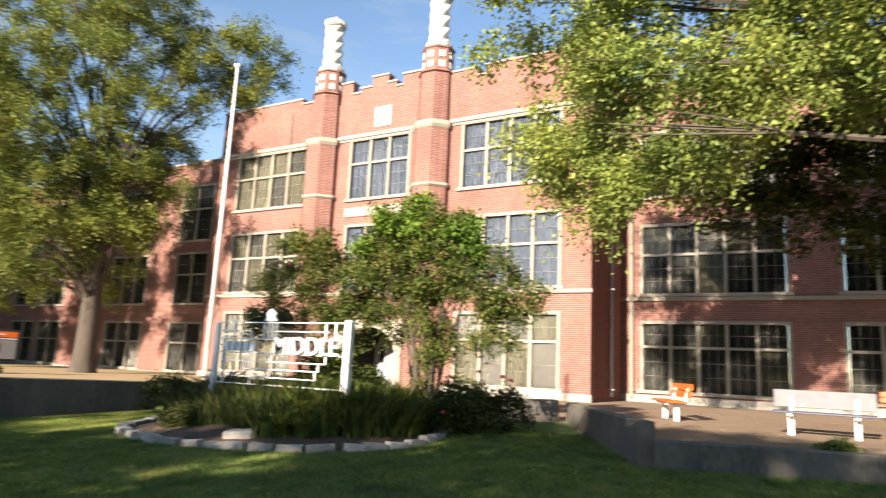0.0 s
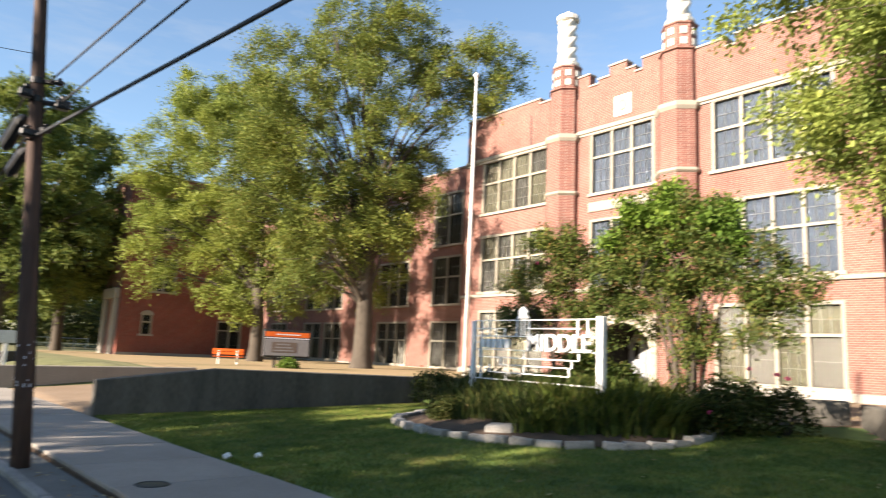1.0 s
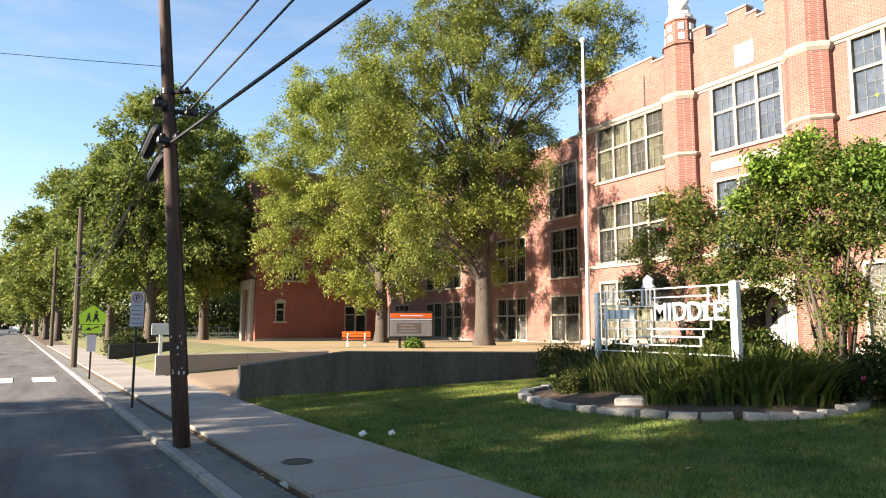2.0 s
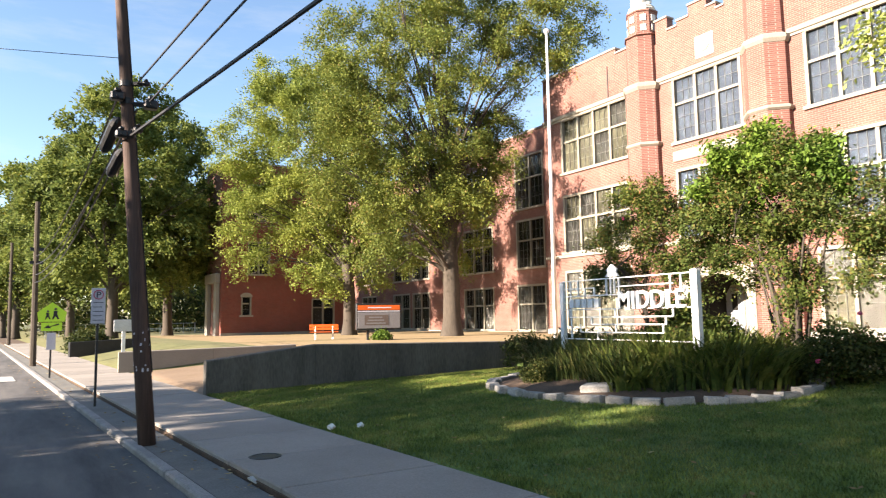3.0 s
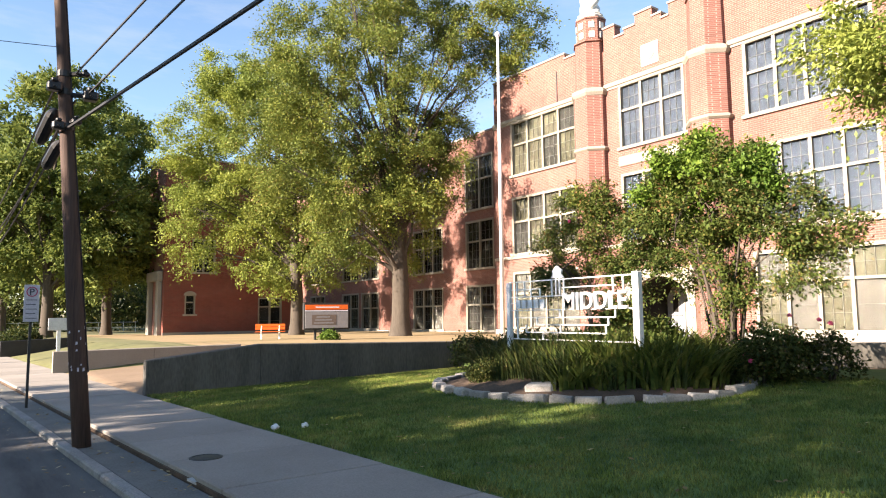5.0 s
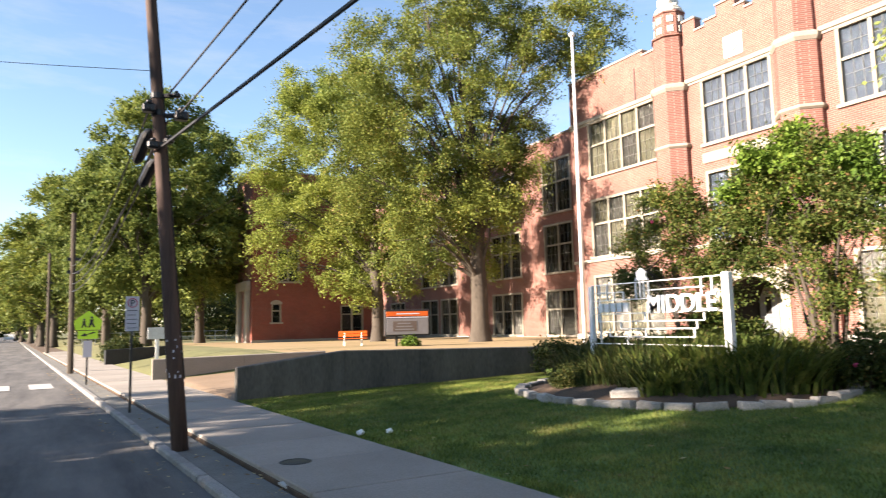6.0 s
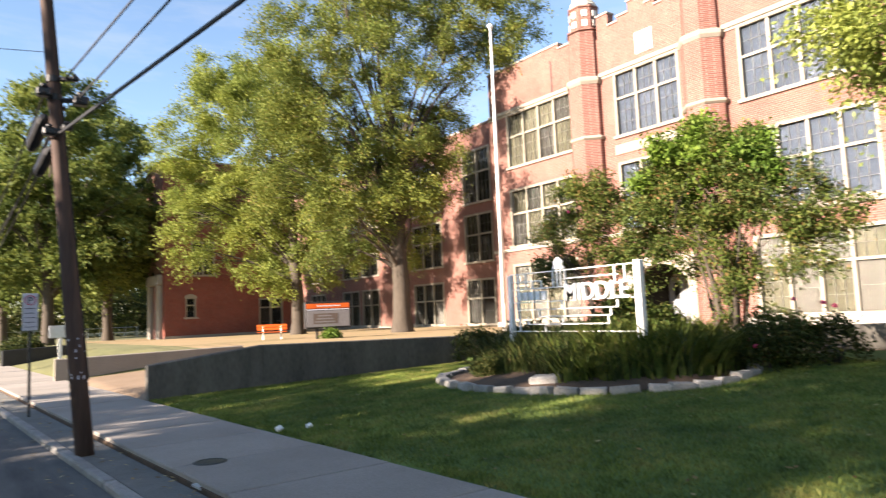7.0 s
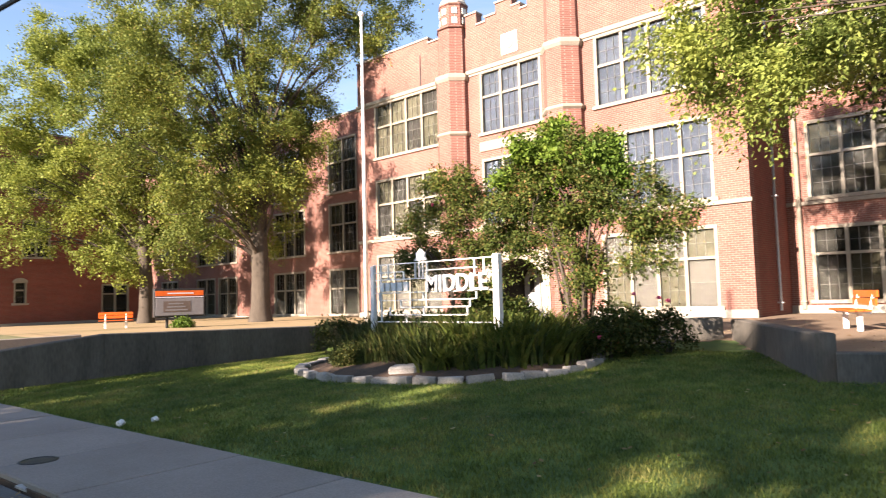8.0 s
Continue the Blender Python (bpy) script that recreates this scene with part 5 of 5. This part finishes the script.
def strap_mesh(name, blades, height, width, seed, spread, mat):
    rnd = np.random.RandomState(seed)
    vs, fs = [np.array([0, 0, -0.08])], []
    for _ in range(blades):
        a, b0 = rnd.uniform(0, 2 * math.pi), rnd.uniform(0, spread * 0.35)
        h, lean = height * rnd.uniform(0.6, 1.1), rnd.uniform(0.1, 0.75) * spread
        w = width * rnd.uniform(0.7, 1.2)
        d, s = np.array([math.cos(a), math.sin(a), 0]), np.array([-math.sin(a), math.cos(a), 0])
        i = len(vs)
        for f in (0, 0.35, 0.7, 0.92):
            c = d * (b0 + lean * f ** 2) + np.array([0, 0, h * (f - 0.22 * f ** 3) - 0.05])
            ww = w * (1 - 0.85 * f ** 2)
            vs += [c - s * ww, c + s * ww]
        fs.append((0, i, i + 1))
        vs.append(d * (b0 + lean * 1.15) + np.array([0, 0, h * 0.8]))
        for k in range(3):
            fs.append((i + 2 * k, i + 2 * k + 1, i + 2 * k + 3, i + 2 * k + 2))
        fs.append((i + 6, i + 7, i + 8))
    me = bpy.data.meshes.new(name)
    me.from_pydata([tuple(v) for v in vs], [], fs)
    me.materials.append(mat)
    return me


straps = [strap_mesh("iris_clump", 54, 0.86, 0.016, k, 0.75, BLADE) for k in range(5)]
broads = [strap_mesh("lily_clump", 40, 0.82, 0.034, 20 + k, 0.85, LILY) for k in range(3)]
rnd = random.Random(8)
placed = []
while len(placed) < 170:
    a, r = rnd.uniform(0, 2 * math.pi), math.sqrt(rnd.uniform(0.0, 1.0)) * 2.1
    x, y = BED[0] + 0.25 + r * math.cos(a), BED[1] + 1.15 * r * math.sin(a)
    if x < 9.5 or any(math.hypot(x - p, y - q) < 0.14 for p, q in placed):
        continue
    placed.append((x, y))
    broad = rnd.random() < (0.75 if y < 7.9 else 0.2)
    ob = tagged(new("lily_clump" if broad else "iris_clump", rnd.choice(broads if broad else straps)), "clump of broad green leaves in the bed" if broad else "upright clump of narrow green strap leaves in the bed", "plant", "bed plants")
    s = rnd.uniform(0.9, 1.3) * (0.8 if x < 10.1 else 1.0)
    ob.matrix_basis = pose(x, y, bed_z(x, y) - 0.02, 0, 0, rnd.uniform(0, 360)) @ Matrix.Diagonal((s, s, s, 1))


def bush(x, y, z, r, h, leaves, size, mat, seed, label, name="bush"):
    t = thing(name, label, "bush")
    t.location = (x, y, z)
    rn = np.random.RandomState(seed)
    n = 40
    d = rn.normal(size=(n, 3))
    d /= np.linalg.norm(d, axis=1)[:, None]
    cs = d * np.array([r, r, h]) * 0.72
    cs[:, 2] = np.abs(cs[:, 2]) * 1.0 + h * 0.15
    leaf_cloud("foliage", cs, np.full(n, r * 0.36), np.full(n, leaves // n), size, mat, t, rn, 0.0, 0.9)
    bm = bmesh.new()
    for k in range(5):
        tube(bm, [(0, 0, -0.1), tuple(cs[k] * 0.8)], [0.03, 0.01], 5)
    part("stem", bm, BARK, t)
    return t


bush(9.5, 9.75, bed_z(9.5, 9.75), 0.38, 0.42, 7000, 0.045, LEAF_DARK, 31, "small clipped dark green box bush in the bed")
bush(12.1, 5.9, 0.55, 0.7, 0.7, 3600, 0.075, LEAF_DARK, 32, "leafy dark green rose bush by the myrtle")
bush(13.1, 5.3, 0.55, 0.55, 0.8, 1800, 0.075, LEAF_DARK, 33, "straggling shrub growing against the concrete wall")
bush(12.1, 8.7, 0.6, 0.75, 1.35, 8000, 0.085, LEAF_MYRTLE, 38, "leafy green shrub close behind the white sign")
bush(12.0, 7.75, 0.6, 0.5, 1.0, 4500, 0.085, LEAF_MYRTLE, 39, "leafy green shrub close behind the white sign")
bush(11.7, 11.6, 0.45, 0.6, 0.65, 4500, 0.08, LEAF_DARK, 40, "low dark shrub at the edge of the bed")
bush(12.25, 13.5, 0.42, 0.65, 0.75, 4500, 0.085, LEAF_DARK, 41, "low dark shrub against the concrete wall")
bush(12.0, 11.3, 0.5, 0.7, 0.75, 5000, 0.09, LEAF_DARK, 34, "low green shrub at the back of the bed")
bush(4.2, 36.5, 0.3, 1.0, 0.9, 5000, 0.14, LEAF_DARK, 35, "rounded green bush beside the black wall")
bush(14.9, 26.9, 0.69, 0.45, 0.35, 2500, 0.09, LEAF_VINE, 36, "small bright plants at the message board")
bush(12.5, 0.0, 0.69, 0.3, 0.2, 900, 0.08, LEAF_DEEP, 37, "low shrub at the edge of the paved yard")


def turf(name, count, x0, x1, y0, y1, height, seed, mat, keep, label):
    rn = np.random.RandomState(seed)
    pts = rn.uniform((x0, y0), (x1, y1), (count, 2))
    pts = np.array([p for p in pts if keep(*p)])
    n = len(pts)
    z = np.array([lawn_z(*p) for p in pts])
    a = rn.uniform(0, 2 * math.pi, n)
    d = np.stack([np.cos(a), np.sin(a), np.zeros(n)], 1)
    h = height * rn.uniform(0.5, 1.3, (n, 1))
    c = np.column_stack([pts, z - 0.01])
    tip = c + np.array([0, 0, 1]) * h + d[:, [1, 0, 2]] * h * rn.uniform(-0.8, 0.8, (n, 1))
    w = 0.006 * rn.uniform(0.7, 1.5, (n, 1))
    q = np.stack([c - d * w, c + d * w, tip], 1).reshape(-1, 3)
    me = bpy.data.meshes.new(name)
    me.vertices.add(len(q))
    me.vertices.foreach_set("co", q.ravel())
    me.loops.add(n * 3)
    me.loops.foreach_set("vertex_index", np.arange(n * 3, dtype=np.int32))
    me.polygons.add(n)
    me.polygons.foreach_set("loop_start", np.arange(0, n * 3, 3, dtype=np.int32))
    me.update(calc_edges=True)
    me.materials.append(mat)
    return tagged(new(name, me), label, "grass", kind="stuff")


def on_lawn(x, y):
    return x > road_x(WALK_X, y) + 0.02 and inside(x, y, LAWN_EDGE) and math.hypot(x - BED[0], (y - BED[1]) / 1.08) > 2.6


turf("grass", 420000, 4.6, 13.5, -4.0, 14.7, 0.05, 41, TURF, on_lawn, "short mown green lawn grass")

# ---- far end of the street ----
for k, (x, y, s) in enumerate(((-26, 150, 0.5), (-34, 170, 0.6), (-30, 205, 0.55), (-44, 190, 0.7), (-38, 240, 0.6), (-52, 230, 0.7), (-24, 265, 0.5), (-20, 320, 0.6), (-34, 330, 0.7), (-12, 370, 0.6), (-45, 300, 0.8), (-3, 300, 0.7), (-8, 230, 0.6), (-6, 170, 0.7), (-4, 140, 0.75), (30, 120, 1), (44, 110, 1), (24, 150, 1))):
    copy_thing(far_tree, pose(x, y, 0.1, 0, 0, 57 * k) @ Matrix.Diagonal((1.2, 1.2, s, 1)))


def far_house(x, y, w, d, h, mat, label):
    t = thing("building", label, "building", "far buildings")
    box_part("wall", mat, t, x, x + w, y, y + d, 0, h)
    bm = bmesh.new()
    prism(bm, [(x - 0.3, y - 0.3, h), (x + w + 0.3, y - 0.3, h), (x + w / 2, y - 0.3, h + 1.6)], (0, d + 0.6, 0))
    part("roof", bm, ASPHALT, t)
    for k in range(3):
        u = x + w * (0.2 + 0.28 * k)
        bm = bmesh.new()
        box(bm, u - 0.5, u + 0.5, y - 0.05, y - 0.002, 1.0, 2.4, 0.02)
        part("window", bm, DARK, t)
        bm = bmesh.new()
        box(bm, x + w + 0.002, x + w + 0.05, y + d * (0.2 + 0.28 * k) - 0.5, y + d * (0.2 + 0.28 * k) + 0.5, 1.0, 2.4, 0.02)
        part("window", bm, DARK, t)
    return t


far_house(-27.0, 128.0, 9.0, 12.0, 4.2, BLIND_TAN, "low grey-brown building far down the street")
far_house(-26.0, 165.0, 8.0, 10.0, 4.0, LOW_CONCRETE, "low pale building far down the street")


def car(x, y, rz, paint, label):
    """Nose towards its own +y."""
    c = upright_frame("car", label, "car", x, y, 0.0, rz, "parked cars")
    prof = [(-2.2, 0.35), (-2.25, 0.75), (-2.1, 0.95), (-1.5, 1.0), (-1.0, 1.42), (0.4, 1.45), (1.1, 1.0), (2.0, 0.9), (2.25, 0.7), (2.25, 0.35)]
    bm = bmesh.new()
    prism(bm, [(-0.88, a, b) for a, b in prof], (1.76, 0, 0))
    bmesh.ops.bevel(bm, geom=list(bm.edges), offset=0.05, segments=2, affect="EDGES")
    part("body", bm, paint, c)
    for s in (-0.885, 0.885):
        bm = bmesh.new()
        prism(bm, [(s, -1.35, 1.02), (s, 0.9, 1.02), (s, 0.35, 1.38), (s, -0.95, 1.36)], (0.01 if s > 0 else -0.01, 0, 0))
        part("side_window", bm, DARK, c)
    for v in (-1.4, 1.4):
        for s in (-0.8, 0.8):
            bm = bmesh.new()
            lathe(bm, (0, 0), [(0.2, -0.1), (0.33, -0.09), (0.33, 0.09), (0.2, 0.1)], 16)
            bmesh.ops.rotate(bm, verts=bm.verts, matrix=Matrix.Rotation(radians(90), 3, "Y"))
            bmesh.ops.translate(bm, verts=bm.verts, vec=(s, v, 0.33))
            part("wheel", bm, BLACK, c)
    box_part("rear_window", DARK, c, -0.7, 0.7, -1.32, -1.26, 1.05, 1.3)
    return c


CAR_WHITE = plain("white car paint", (0.6, 0.6, 0.6), (0.66, 0.66, 0.66), 1.0, 0.25)
CAR_DARK = plain("dark car paint", (0.03, 0.03, 0.035), (0.05, 0.05, 0.055), 1.0, 0.25)
car(-11.5, 88.0, 3, CAR_DARK, "dark parked car far down the street")
car(-12.6, 100.0, 3, CAR_WHITE, "white parked car far down the street")
car(-7.5, 170.0, 183, CAR_WHITE, "white car standing in the far street")

# chain fence and posts beyond the wing
fence = thing("fence", "thin grey metal fence beyond the trees", "fence")
for k in range(14):
    x = 2.2 + 1.0 * k
    bm = bmesh.new()
    tube(bm, [(x, 66.0, 0.2), (x, 66.0, 1.5)], 0.03, 5)
    part("post", bm, GALV, fence)
for z in (0.5, 1.0, 1.45):
    bm = bmesh.new()
    tube(bm, [(2.0, 66.0, z), (15.3, 66.0, z)], 0.02, 5)
    part("rail", bm, GALV, fence)

rs = np.random.RandomState(77)
line = [(x + rs.normal() * 3, 128 + rs.normal() * 4, rs.uniform(0.5, 6.0)) for x in np.arange(-2, 75, 0.9)] + [(x, 330 + rs.normal() * 6, rs.uniform(0.5, 7.0)) for x in np.arange(-120, 0, 1.6)]
near_line = [(x, 76 + rs.normal() * 3, rs.uniform(0.5, 4.5)) for x in np.arange(3.0, 32, 0.7)]
thicket = leaf_cloud("thicket", near_line, np.full(len(near_line), 2.2), np.full(len(near_line), 420), 0.34, LEAF_DARK, None, rs)
tagged(thicket, "dark undergrowth behind the street trees", "woods", kind="stuff")
woods = leaf_cloud("far_woods", line, np.full(len(line), 2.6), np.full(len(line), 110), 1.1, LEAF_DARK, None, rs)
tagged(woods, "dense dark line of distant trees and shrubs", "woods", kind="stuff")


def litter_leaves(name, count, seed, area, place, label):
    rn = np.random.RandomState(seed)
    pts = [p for p in rn.uniform(area[:2], area[2:], (count, 2)) if place(*p) is not None]
    vs, fs = [], []
    for x, y in pts:
        z, a, s = place(x, y) + 0.012, rn.uniform(0, 6.3), rn.uniform(0.02, 0.045)
        d, e = np.array([math.cos(a), math.sin(a), rn.uniform(-0.3, 0.3)]) * s, np.array([-math.sin(a), math.cos(a), rn.uniform(-0.3, 0.3)]) * s * 0.5
        c, i = np.array([x, y, z + 0.012]), len(vs)
        vs += [tuple(c - d), tuple(c + e), tuple(c + d), tuple(c - e)]
        fs.append((i, i + 1, i + 2, i + 3))
    me = bpy.data.meshes.new(name)
    me.from_pydata(vs, [], fs)
    me.materials.append(LITTER)
    return tagged(new(name, me), label, "fallen leaves", kind="stuff")


LITTER = leaf_material("fallen leaves", [(0.0, (0.12, 0.07, 0.03)), (0.6, (0.26, 0.17, 0.08)), (1.0, (0.5, 0.42, 0.25))], 0.15)
litter_leaves("fallen_leaves", 500, 51, (4.6, -4.0, 13.5, 14.6), lambda x, y: lawn_z(x, y) + 0.02 if on_lawn(x, y) else None, "scattered brown fallen leaves on the lawn")
litter_leaves("fallen_leaves", 900, 52, (8.5, 5.8, 13.5, 11.6), lambda x, y: bed_z(x, y) if math.hypot(x - BED[0], (y - BED[1]) / 1.08) < 2.4 else None, "brown leaf litter on the bed soil")
litter_leaves("fallen_leaves", 2200, 53, (0.5, 2.0, 4.0, 32.0), lambda x, y: (0.002 if x < road_x(CURB_X - 0.16, y) else 0.066) if -0.55 < x - road_x(CURB_X, y) < 0.42 and (x - road_x(CURB_X, y) < -0.2 or x - road_x(CURB_X, y) > 0.05) else None, "dry leaves gathered along the gutter and curb")
litter_leaves("fallen_leaves", 2500, 54, (12.5, -8.0, 28.0, 13.0), lambda x, y: 0.69 if not on_lawn(x, y) and not inside(x, y, LAWN_EDGE) and x < 24.5 else None, "dry leaves scattered over the brown paving")
